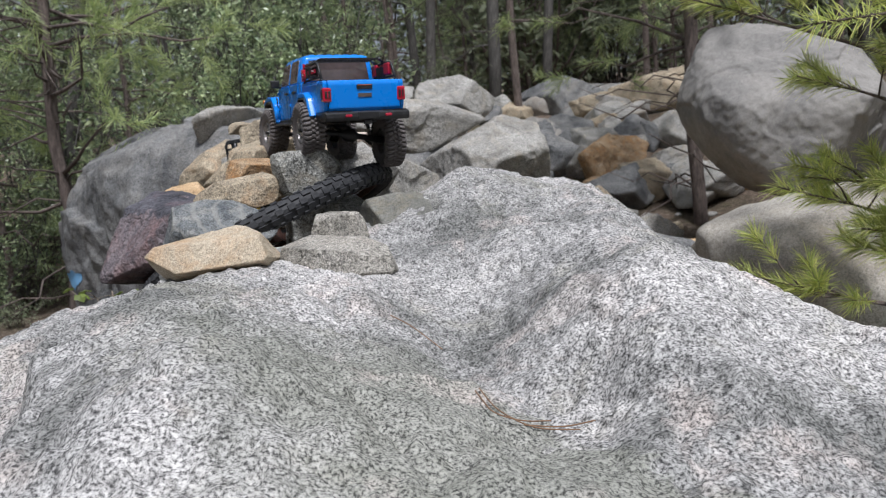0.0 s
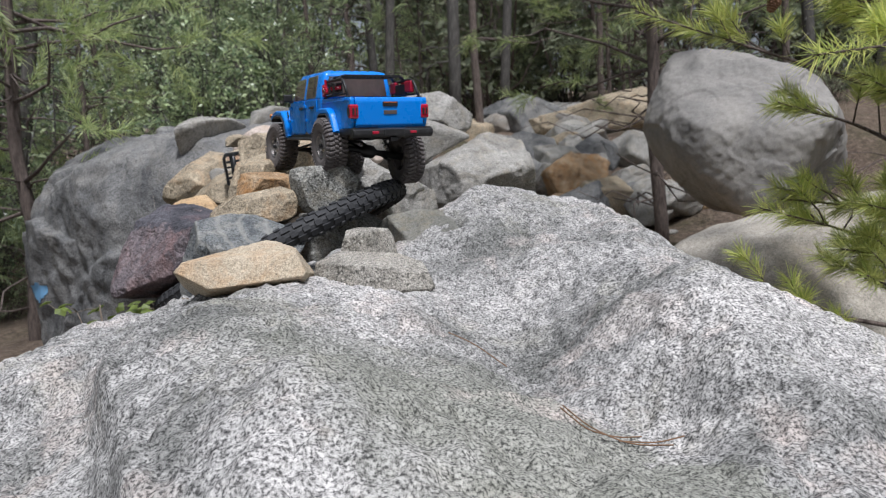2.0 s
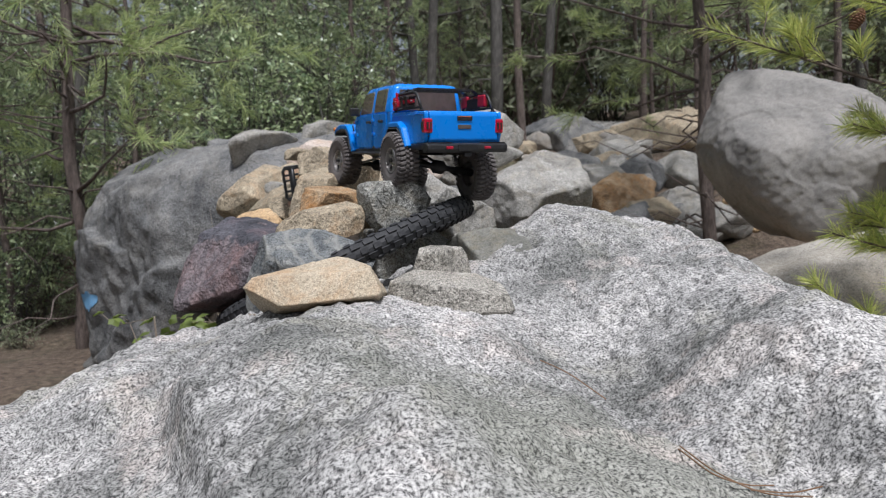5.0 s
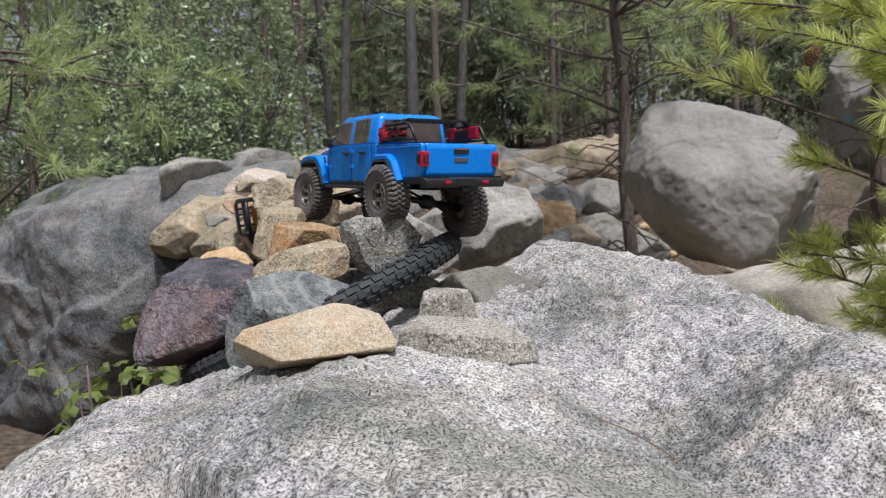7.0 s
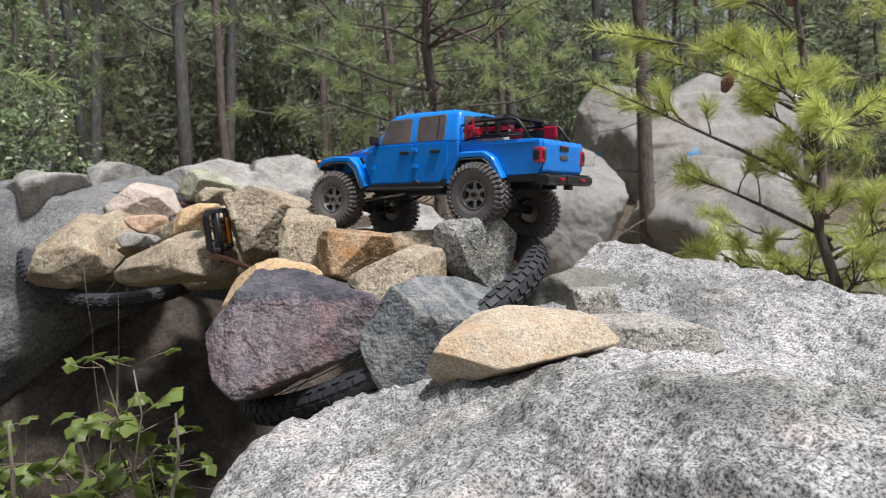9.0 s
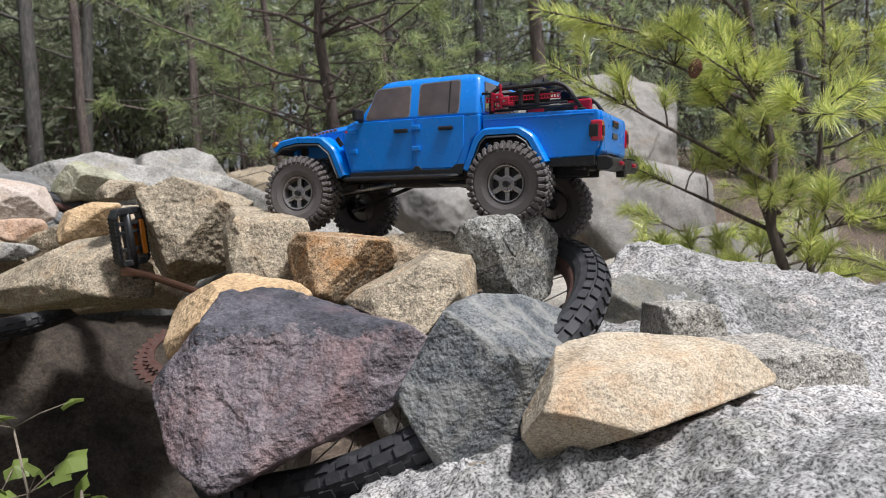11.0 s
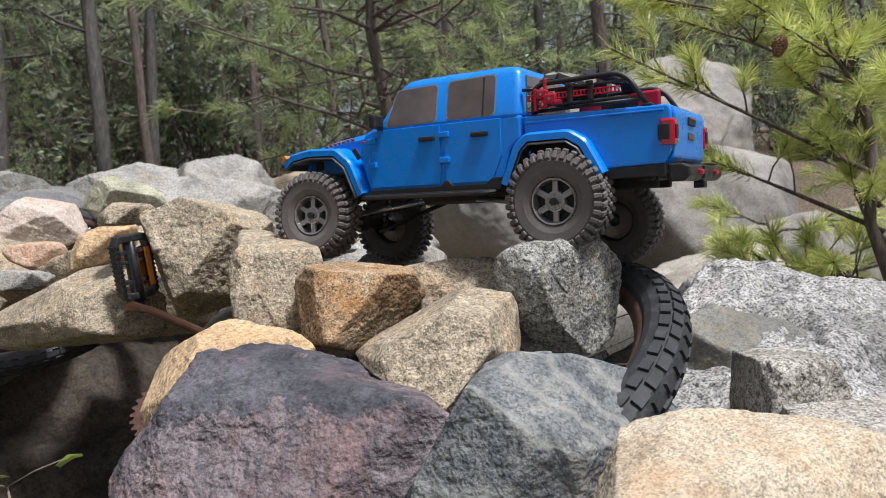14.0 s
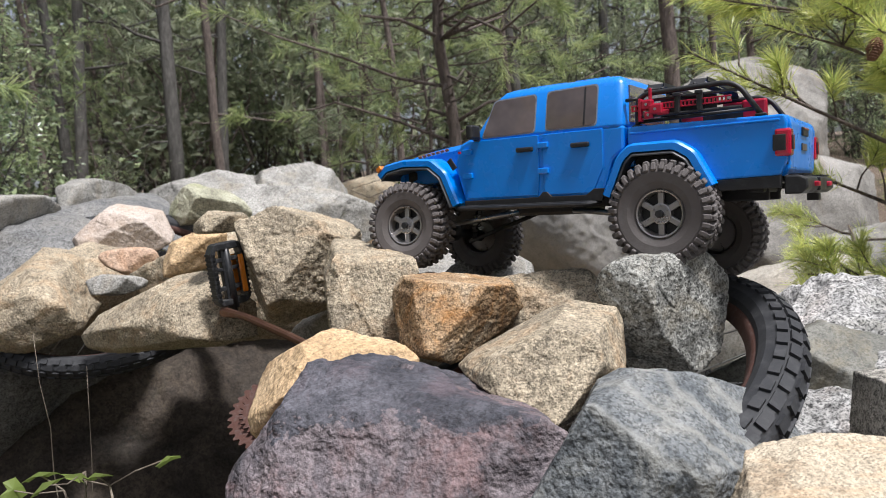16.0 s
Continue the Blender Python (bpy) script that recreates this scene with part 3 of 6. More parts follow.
left_boulder = stone("boulder", (-1.02, 3.98, 0.95), [(225, 5, 0.82), (262, 0, 0.90), (180, 0, 0.98), (305, 4, 0.98), (0, 0, 1.25), (90, 0, 1.0), (45, 10, 1.2), (240, 38, 0.88), (250, 82, 0.70), (60, 80, 0.72),
      (200, 45, 0.92), (320, 48, 0.93), (0, -90, 0.62), (298, -32, 0.60), (240, -50, 0.80)], BOULDER, "large dark grey weathered boulder behind the rock pile", 41,
      "boulder", "big boulders", chips=9, rough=0.026, sharp=24, breaks=0.6, sub=7)
stone("boulder", (2.141, 4.533, 1.347), [(325, 65, 0.495), (131, 15, 0.553), (56, 53, 0.493), (247, 48, 0.437), (109, -18, 0.485), (334, 27, 0.528), (189, -26, 0.525), (80, -19, 0.5), (313, -31, 0.528),
      (171, -44, 0.461), (317, -20, 0.535), (201, -88, 0.484), (240, 0, 0.56), (190, 20, 0.6)], SMOOTH, "big rounded smooth grey boulder beside a thin pine trunk", 42, "boulder", "big boulders", chips=5, rough=0.022, sharp=13, breaks=0.4, sub=7)
lump("boulder", (1.86, 3.10, 0.57), (0.76, 0.62, 0.54), PALELIT, "pale sloping boulder with a broad smooth back, coloured as if sunlit", 43, 20, category="boulder", group="big boulders", chips=4, rough=0.02, sharp=12, breaks=0.35)
upright = lump("boulder", (6.1, 7.8, 1.6), (0.6, 0.7, 1.3), PALE, "pale upright boulder with blue sprayed graffiti", 44, 30, category="boulder", group="big boulders", sub=7, chips=4, rough=0.02, sharp=12, breaks=0.35)
broad_one = lump("boulder", (6.9, 7.2, 1.5), (1.5, 1.3, 1.35), PALE, "broad pale boulder with blue sprayed graffiti among pines", 45, 10, category="boulder", group="big boulders", sub=7, chips=4, rough=0.02, sharp=12, breaks=0.35)
lump("boulder", (4.9, 5.25, 0.95), (1.05, 0.9, 0.8), PALE, "low pale boulder half hidden by pine branches", 46, 50, category="boulder", group="big boulders", chips=4, rough=0.02, sharp=12, breaks=0.35)
lump("boulder", (3.4, 3.4, 0.65), (0.7, 0.55, 0.40), PALE, "low pale grey boulder on the ground", 47, -20, category="boulder", group="big boulders", chips=5, rough=0.02, sharp=12, breaks=0.35)
# added mass; its dark colour stands for the shade under the boulder
lump("earth_bank", (-0.42, 3.38, 0.60), (0.80, 0.5, 0.52), SOIL, "earth bank in the hollow, coloured dark for the shade there", 48, 12, category="earth bank", chips=6, rough=0.05, sharp=12, breaks=0.5)


def paint_mark(ob, near, radius, mat, label, seed, stretch=(1, 1, 1)):
    """A ragged patch of paint lying on a boulder's skin."""
    m = ob.matrix_basis
    me = ob.data
    V = np.array([(m @ v.co)[:] for v in me.vertices])
    c = V[((V - near) ** 2).sum(1).argmin()]
    d = np.linalg.norm((V - c) / np.array(stretch), axis=1) + fbm(V / radius * 1.3, 3, 0.6, seed) * radius * 0.45
    bm = bmesh.new()
    made = {}
    for f in me.polygons:
        if all(d[i] < radius for i in f.vertices):
            for i in f.vertices:
                if i not in made:
                    made[i] = bm.verts.new(me.vertices[i].co + me.vertices[i].normal * 0.004)
            bm.faces.new([made[i] for i in f.vertices])
    part("paint_mark", bm, mat, ob, label, True)


paint_mark(left_boulder, np.array((-1.907, 3.70, 0.90)), 0.085, BLUEPAINT, "blue paint mark", 3, (1, 1, 0.6))
paint_mark(upright, np.array((5.5, 7.4, 2.2)), 0.18, BLUEPAINT, "blue sprayed mark", 4, (1, 1, 1.6))
paint_mark(broad_one, np.array((5.7, 6.2, 1.75)), 0.17, BLUEPAINT, "blue sprayed marks", 5)


# ---------------------------------------------------------------- stones of the pile

purple = stone("rock", (-0.62, 1.756, 1.244), [(228, 35, 0.1339), (355, -34, 0.078), (156, -15, 0.0874), (147, 40, 0.088), (321, -65, 0.0849), (22, -24, 0.076), (347, 70, 0.1247), (232, 63, 0.127), (266, -76, 0.1), (298, 80, 0.1228), (252, 3, 0.1944), (206, 29, 0.13), (282, -60, 0.1221), (30, 65, 0.1151), (172, -43, 0.1107), (144, -30, 0.1018), (121, 56, 0.0992), (77, 68, 0.1029), (61, -33, 0.1026), (183, -63, 0.1112), (56, -18, 0.1087), (98, 23, 0.14), (152, 6, 0.0967)],
      PURPLE, "angular dark purple and pinkish broken rock", 100, "rock", chips=8, rough=0.036, sub=7, breaks=0.55, cells=26, chip_depth=(0.93, 0.99))
# its upper break is blue-black
purple.data.materials.append(PURPLETOP)
grit = fbm(np.array([f.center[:] for f in purple.data.polygons]) * 22, 5, 0.7, 3)
for f, g in zip(purple.data.polygons, grit):
    if f.normal.z + 0.06 * g > 0.3 and f.center.z + 0.014 * g > 0.080 and 0.64 * f.center.x - 0.77 * f.center.y + 0.015 * g > -0.07:
        f.material_index = 1


stone("rock", (-0.445, 1.544, 1.283), [(323, -62, 0.095), (144, -29, 0.086), (290, 42, 0.092), (275, -7, 0.128), (206, 19, 0.1029), (130, 34, 0.0322), (51, -3, 0.0512), (248, -7, 0.128), (103, 20, 0.0368), (128, 5, 0.0542), (22, 64, 0.0635), (272, 58, 0.0802), (117, 70, 0.0487), (33, 79, 0.0588), (45, 34, 0.0599), (15, -43, 0.09), (102, 40, 0.0392)],
      SLATE, "blue-grey broken slab of rock with pale veins", 101, "rock", chips=7, rough=0.018, sub=7, breaks=0.3, cells=20, chip_depth=(0.92, 0.99))

stone("stone_block", (-0.387, 1.388, 1.23), [(266, -66, 0.0403), (244, 79, 0.0642), (322, -73, 0.0424), (252, 35, 0.0956), (50, 33, 0.0549), (129, 31, 0.0684), (25, 40, 0.0718), (144, 76, 0.0645), (71, 4, 0.0456), (220, -37, 0.0916), (4, 26, 0.098), (76, -15, 0.0429), (140, -29, 0.086), (134, -47, 0.0754), (350, -29, 0.1024), (132, -4, 0.0855), (104, 2, 0.0675)],
      SAND, "flat sandy yellow stone resting on the granite", 102, "stone", chips=8, rough=0.02, sub=7, breaks=0.2)

stone("stone_block", (-0.449, 1.646, 1.337), [(290, 76, 0.05), (143, 68, 0.029), (26, 61, 0.084), (236, 28, 0.057), (93, 28, 0.076), (304, 17, 0.083), (158, 45, 0.043), (52, -19, 0.059), (286, -26, 0.079), (162, -55, 0.042), (1, -81, 0.035), (204, -74, 0.059)],
      TAN, "grey-tan wedge-shaped stone with an orange stain", 103, "stone", sub=7, breaks=0.25, chips=12, rough=0.02)

stone("rock", (-0.263, 1.664, 1.377), [(268, 4, 0.0588), (216, -33, 0.076), (52, -15, 0.0323), (136, -25, 0.0411), (5, -26, 0.068), (77, 83, 0.0475), (70, -62, 0.0494), (111, 54, 0.0388), (256, 24, 0.0668), (40, -46, 0.0466), (50, 34, 0.0405), (352, 45, 0.068), (130, 20, 0.0507), (227, 13, 0.0774), (217, -8, 0.0722)],
      DARKGREY, "blocky dark grey speckled rock", 104, "rock", rough=0.028, sub=7, breaks=0.45)

stone("stone_block", (-0.425, 1.822, 1.375), [(321, 81, 0.0384), (175, 55, 0.0712), (31, 40, 0.0667), (239, 25, 0.0588), (96, 9, 0.0621), (329, 21, 0.0768), (180, 12, 0.0655), (33, -16, 0.052), (279, -19, 0.052), (124, -23, 0.0599), (350, -68, 0.0463), (184, -66, 0.0667)],
      ORANGE, "rusty orange stone with a pale streak", 105, "stone", chips=10, breaks=0.3, rough=0.02)

stone("rock", (-0.442, 2.305, 1.43), [(328, 67, 0.088), (110, 62, 0.085), (338, 37, 0.111), (231, 25, 0.13), (101, 15, 0.1), (321, -22, 0.092), (169, -13, 0.093), (38, -2, 0.092), (278, -17, 0.12), (136, -33, 0.095), (18, -70, 0.082), (242, -64, 0.12)],
      TAN, "large pitted tan and pale grey rock", 106, "rock", rough=0.032, sub=7)

stone("stone_block", (-0.465, 1.985, 1.392), [(287, 81, 0.0595), (162, 28, 0.0653), (355, 34, 0.0638), (231, 24, 0.0711), (105, -13, 0.0914), (341, 2, 0.0609), (160, 2, 0.058), (47, -16, 0.0711), (248, 3, 0.0957), (133, -36, 0.0696), (19, -66, 0.0653), (167, -63, 0.0696)],
      TAN, "tan speckled stone with a flat broken face", 107, "stone", chips=10, breaks=0.35, rough=0.02)

stone("stone_block", (-0.612, 1.812, 1.328), [(267, 81, 0.0435), (175, 41, 0.0398), (17, 36, 0.0646), (248, 31, 0.0522), (138, 66, 0.046), (357, 32, 0.0906), (190, 5, 0.067), (48, -15, 0.0534), (248, -38, 0.046), (125, -28, 0.0745), (8, -43, 0.046), (276, -55, 0.041)],
      YELLOW, "pale yellow stone wedged behind the purple rock", 108, "stone", chips=10, breaks=0.3, rough=0.02)

stone("stone_block", (-0.651, 2.444, 1.379), [(200, 45, 0.045), (164, 69, 0.038), (33, 36, 0.043), (209, 66, 0.041), (93, 24, 0.099), (353, 19, 0.132), (207, -18, 0.092), (31, -16, 0.063), (279, 20, 0.135), (89, -55, 0.123), (17, -85, 0.075), (222, -68, 0.086)],
      TAN, "long flat tan stone with a level underside", 109, "stone", rough=0.022)

stone("stone_block", (-0.851, 2.929, 1.379), [(301, 65, 0.106), (186, 55, 0.081), (358, 61, 0.136), (248, 35, 0.126), (99, 18, 0.106), (332, 18, 0.109), (181, 22, 0.113), (57, -3, 0.117), (259, -21, 0.138), (135, -38, 0.107), (21, -67, 0.071), (220, -51, 0.125)],
      TAN, "broad tan stone with a chipped top", 110, "stone")

stone("stone_block", (-0.699, 2.688, 1.415), [(345, 78, 0.014), (150, 69, 0.034), (8, 58, 0.025), (234, 27, 0.029), (94, 14, 0.03), (313, 26, 0.034), (217, 2, 0.05), (61, -15, 0.032), (271, -22, 0.031), (112, -45, 0.034), (2, -78, 0.024), (213, -81, 0.026)],
      GREY, "small flat dark grey stone", 111, "stone", sub=5)

stone("stone_block", (-0.656, 2.82, 1.445), [(287, 86, 0.036), (155, 80, 0.044), (20, 34, 0.037), (237, 24, 0.038), (97, 13, 0.04), (302, -8, 0.061), (202, -14, 0.051), (28, -17, 0.031), (270, -21, 0.042), (148, -42, 0.036), (14, -51, 0.036), (183, -58, 0.028)],
      PINK, "small pinkish tan stone", 112, "stone", sub=5)

stone("stone_block", (-0.567, 2.586, 1.469), [(297, 83, 0.034), (169, 72, 0.03), (33, 35, 0.047), (239, 25, 0.043), (110, 11, 0.04), (323, -19, 0.054), (184, 24, 0.045), (46, -5, 0.043), (273, -24, 0.043), (119, -38, 0.048), (346, -79, 0.044), (282, -63, 0.048)],
      YELLOW, "small smooth yellowish stone", 113, "stone", sub=5)

stone("stone_block", (-0.639, 3.134, 1.528), [(313, 67, 0.056), (167, 51, 0.057), (359, 64, 0.095), (243, 34, 0.074), (103, 13, 0.08), (324, 37, 0.084), (174, 11, 0.114), (54, -39, 0.093), (269, -19, 0.086), (140, -46, 0.073), (15, -63, 0.084), (201, -86, 0.063)],
      WHITE, "rounded whitish pink stone", 114, "stone", rough=0.025)

stone("stone_block", (-0.634, 3.753, 1.629), [(2, 78, 0.076), (167, 33, 0.091), (13, 64, 0.098), (223, 79, 0.091), (101, 15, 0.081), (321, -1, 0.092), (171, -11, 0.08), (65, -21, 0.126), (319, -19, 0.088), (166, -41, 0.059), (343, -53, 0.092), (191, -97, 0.038)],
      GREY, "pale grey rounded stone on top of the pile", 115, "stone", rough=0.025)

stone("stone_block", (-0.903, 3.449, 1.579), [(325, 82, 0.086), (185, 38, 0.109), (36, 58, 0.095), (194, 66, 0.102), (58, 25, 0.159), (333, -25, 0.118), (184, -2, 0.1), (37, -16, 0.128), (324, -34, 0.151), (183, -42, 0.13), (8, -61, 0.097), (183, -82, 0.1)],
      GREY, "blocky grey-tan stone lying on the boulder", 116, "stone")

stone("stone_block", (-0.425, 3.176, 1.577), [(299, 64, 0.049), (120, 51, 0.054), (37, 55, 0.061), (195, 16, 0.044), (102, 16, 0.064), (349, 28, 0.11), (192, -9, 0.058), (41, -20, 0.059), (256, -22, 0.073), (120, -47, 0.083), (30, -58, 0.079), (230, -76, 0.061)],
      GREENISH, "pale angular stone with greenish lichen", 117, "stone")

stone("stone_block", (-0.579, 2.317, 1.511), [(286, 79, 0.021), (171, 56, 0.027), (36, 45, 0.029), (238, 25, 0.026), (103, 15, 0.029), (303, 13, 0.042), (205, 8, 0.032), (50, -15, 0.026), (273, -25, 0.026), (121, -46, 0.029), (358, -62, 0.022), (213, -85, 0.014)],
      TAN, "low tan stone in the rock pile", 118, "stone", sub=5)

stone("stone_block", (-0.203, 2.326, 1.434), [(326, 73, 0.027), (143, 35, 0.029), (15, 43, 0.043), (282, 34, 0.056), (101, 16, 0.039), (316, 24, 0.038), (158, -13, 0.063), (64, -12, 0.046), (291, -30, 0.038), (126, -36, 0.042), (328, -58, 0.044), (219, -87, 0.027)],
      WHITE, "pale grey flat stone in the rock pile", 119, "stone", sub=5)

stone("stone_block", (-0.165, 1.31, 1.232), [(330, 10, 0.12), (298, 15, 0.092), (5, 20, 0.085), (150, 0, 0.10), (240, 8, 0.05), (60, 10, 0.05), (270, 84, 0.024), (335, 70, 0.036), (0, -90, 0.032), (240, 48, 0.05)],
      PEPPER, "low grey-tan wedge of stone resting on the granite", 120, "stone", rough=0.02, breaks=0.25, sub=7, chips=8)

stone("stone_block", (-0.178, 1.412, 1.258), [(150, 5, 0.042), (330, 10, 0.036), (240, 8, 0.036), (60, 5, 0.05), (0, 86, 0.041), (330, 48, 0.052), (240, 55, 0.046), (0, -90, 0.048)],
      PEPPER, "blocky pale grey stone behind the low wedge", 121, "stone", rough=0.02, breaks=0.3, chips=8)


for at, half, turn, tilt, mat, label, seed in (
    ((-0.205, 2.07, 1.345), (0.10, 0.07, 0.075), 20, 0, GREY, "grey stone carrying a wheel of the pickup", 201),
    ((-0.30, 1.83, 1.345), (0.12, 0.07, 0.055), 125, 14, TAN, "tilted tan slab under a rear wheel", 202),
    ((-0.36, 2.02, 1.345), (0.07, 0.06, 0.05), 60, 0, WHITE, "small pale stone between larger ones", 203),
    ((-0.24, 1.80, 1.20), (0.14, 0.15, 0.11), 15, 0, DARKGREY, "dark stone deep in the rock pile", 205),
    ((-0.22, 2.35, 1.28), (0.20, 0.20, 0.13), 75, 0, GREY, "grey stone at the back of the rock pile", 206),
    ((-0.42, 2.75, 1.36), (0.20, 0.22, 0.12), 30, 0, TAN, "tan stone at the back of the rock pile", 207),
    ((-0.72, 3.05, 1.40), (0.16, 0.14, 0.09), 50, 0, TAN, "brown stone under paler ones", 208),
    ((-0.15, 3.30, 1.50), (0.30, 0.20, 0.12), 5, 0, GREY, "long low grey rock behind the pile", 209),
    ((-0.28, 3.85, 1.60), (0.20, 0.16, 0.10), 5, 0, GREY, "pale grey stone at the far edge", 210),
    ((0.10, 3.90, 1.58), (0.22, 0.2, 0.14), 65, 0, GREY, "grey-white stone at the far edge", 211),
    ((0.25, 3.1, 1.30), (0.28, 0.25, 0.16), 65, 0, GREY, "grey stone behind the pickup", 212),
    ((-0.03, 1.60, 1.215), (0.15, 0.11, 0.085), 140, 12, OLIVE, "smooth olive-grey broken slab beside the bicycle tyre", 213),
):
    lump("stone_block", at, half, mat, label, seed, turn, tilt, "stone", "stones of the rock pile", chips=14, rough=0.03)

# loose rocks on the ground behind
rng = random.Random(5)
for at, half, mat, seed in (
    ((2.2, 9.2, 1.95), (0.42, 0.35, 0.26), GREY, 301), ((1.55, 9.0, 1.85), (0.55, 0.4, 0.28), BOULDER, 302), ((2.9, 8.6, 1.85), (0.6, 0.45, 0.3), TAN, 303),
    ((1.9, 7.9, 1.55), (0.3, 0.26, 0.2), GREY, 304), ((1.3, 7.4, 1.4), (0.36, 0.3, 0.2), BOULDER, 305), ((2.4, 7.2, 1.4), (0.32, 0.3, 0.22), GREY, 306),
    ((1.2, 5.6, 1.0), (0.3, 0.25, 0.18), GREY, 307), ((1.75, 6.3, 1.2), (0.26, 0.3, 0.2), TAN, 308), ((0.9, 4.6, 0.75), (0.3, 0.3, 0.22), TAN, 309),
    ((1.35, 4.2, 0.62), (0.24, 0.2, 0.14), YELLOW, 310), ((1.85, 3.95, 0.52), (0.3, 0.24, 0.2), ORANGE, 311), ((1.05, 3.5, 0.6), (0.2, 0.16, 0.14), TAN, 312),
    ((0.75, 3.2, 0.6), (0.22, 0.2, 0.2), GREY, 313), ((2.5, 3.9, 0.55), (0.35, 0.3, 0.2), TAN, 314), ((0.6, 6.3, 1.2), (0.35, 0.3, 0.22), GREY, 315),
    ((-0.6, 6.6, 1.35), (0.4, 0.3, 0.25), GREY, 316), ((-0.1, 7.6, 1.55), (0.3, 0.3, 0.25), PALE, 317), ((3.6, 6.6, 1.5), (0.5, 0.4, 0.3), TAN, 318),
):
    at = (at[0], at[1], on_ground(at[0], at[1]) + half[2] * 0.35)
    lump("rock", at, half, mat, "rounded loose rock lying on the forest floor", seed, rng.uniform(0, 180), 0, "rock", "loose rocks on the forest floor", sub=5, chips=6, rough=0.03)


# a field of stones up the slope behind
rng = np.random.default_rng(15)
for k in range(64):
    y = rng.uniform(3.7, 9.4)
    x = 0.55 + 0.22 * (y - 4) + rng.normal() * 0.6
    r = rng.uniform(0.07, 0.30)
    if math.hypot(x - 2.14, y - 4.53) < 0.75 or x < 0.5 and y < 4.4:
        continue
    at = (x, y, on_ground(x, y) + r * 0.3)
    lump("rock", at, (r * rng.uniform(0.9, 1.4), r, r * rng.uniform(0.6, 0.85)), (GREY, TAN, BOULDER, GREY, TAN, ORANGE, BOULDER, PALE)[k % 8], "rounded loose rock lying on the forest floor", 400 + k, rng.uniform(0, 180), 0, "rock",
         "loose rocks on the forest floor", sub=5, chips=8, rough=0.03, breaks=0.7)
# small stones scattered among the litter
for k in range(90):
    x, y = rng.uniform(0.5, 3.6), rng.uniform(3.3, 7.5)
    r = rng.uniform(0.02, 0.06)
    if any(math.hypot(x - bx, y - by) < br for bx, by, br in ((2.14, 4.53, 0.62), (1.86, 3.10, 0.85), (3.4, 3.4, 0.8))):
        continue
    lump("small_stone", (x, y, on_ground(x, y) + r * 0.2), (r * 1.3, r, r * 0.7), (TAN, GREY, GREY, YELLOW)[k % 4], "small stone lying among forest litter", 500 + k, rng.uniform(0, 180), 0, "stone",
         "small stones in the litter", sub=3, chips=6, rough=0.03)


def flat_piece():
    bm = bmesh.new()
    slab(bm, [(-0.22, -0.012), (0.2, -0.016), (0.24, 0.0), (0.18, 0.014), (-0.2, 0.016)], -0.08, 0.09, 0.005)
    ob = new("stone_plate", mesh_of("stone_plate", bm, WHITE))
    ob.matrix_basis = pose(1.55, 3.62, 0.79, 6, -6, 38)
    tagged(ob, "thin whitish stone plate lying across other rocks", "stone")


flat_piece()


# ---------------------------------------------------------------- the bicycle under the stones
def ring_frame(at, normal):
    n = Vector(normal).normalized()
    return Matrix.Translation(at) @ n.to_track_quat("Z", "Y").to_matrix().to_4x4()


def tyre_mesh(R, r, knobs):
    bm = bmesh.new()
    rings = 96
    ring = []
    for i in range(rings):
        a = i * math.tau / rings
        row = []
        for k in range(14):
            b = k * math.tau / 14
            rr = R - r + r * math.cos(b)
            row.append(bm.verts.new((rr * math.cos(a), rr * math.sin(a), r * math.sin(b))))
        ring.append(row)
    for i in range(rings):
        a, b = ring[i], ring[(i + 1) % rings]
        for k in range(14):
            bm.faces.new((a[k], a[(k + 1) % 14], b[(k + 1) % 14], b[k]))
    for i in range(knobs):
        for j, (b, w, l) in enumerate(((0.0, 0.011, 0.016), (0.62, 0.0115, 0.019), (-0.62, 0.0115, 0.019), (1.15, 0.0105, 0.015), (-1.15, 0.0105, 0.015))):
            a = (i + (0.5 if j in (1, 2) else 0)) * math.tau / knobs
            m = pose(0, 0, 0, 0, 0, math.degrees(a)) @ Matrix.Translation((R - r, 0, 0)) @ pose(0, 0, 0, 0, -math.degrees(b), 0) @ Matrix.Translation((r + 0.0008, 0, 0))
            vs = bmesh.ops.create_cube(bm, size=1)["verts"]
            bmesh.ops.scale(bm, vec=(0.0034, l * 0.95, w * 0.95), verts=vs)
            bmesh.ops.transform(bm, matrix=m, verts=vs)
    return bm


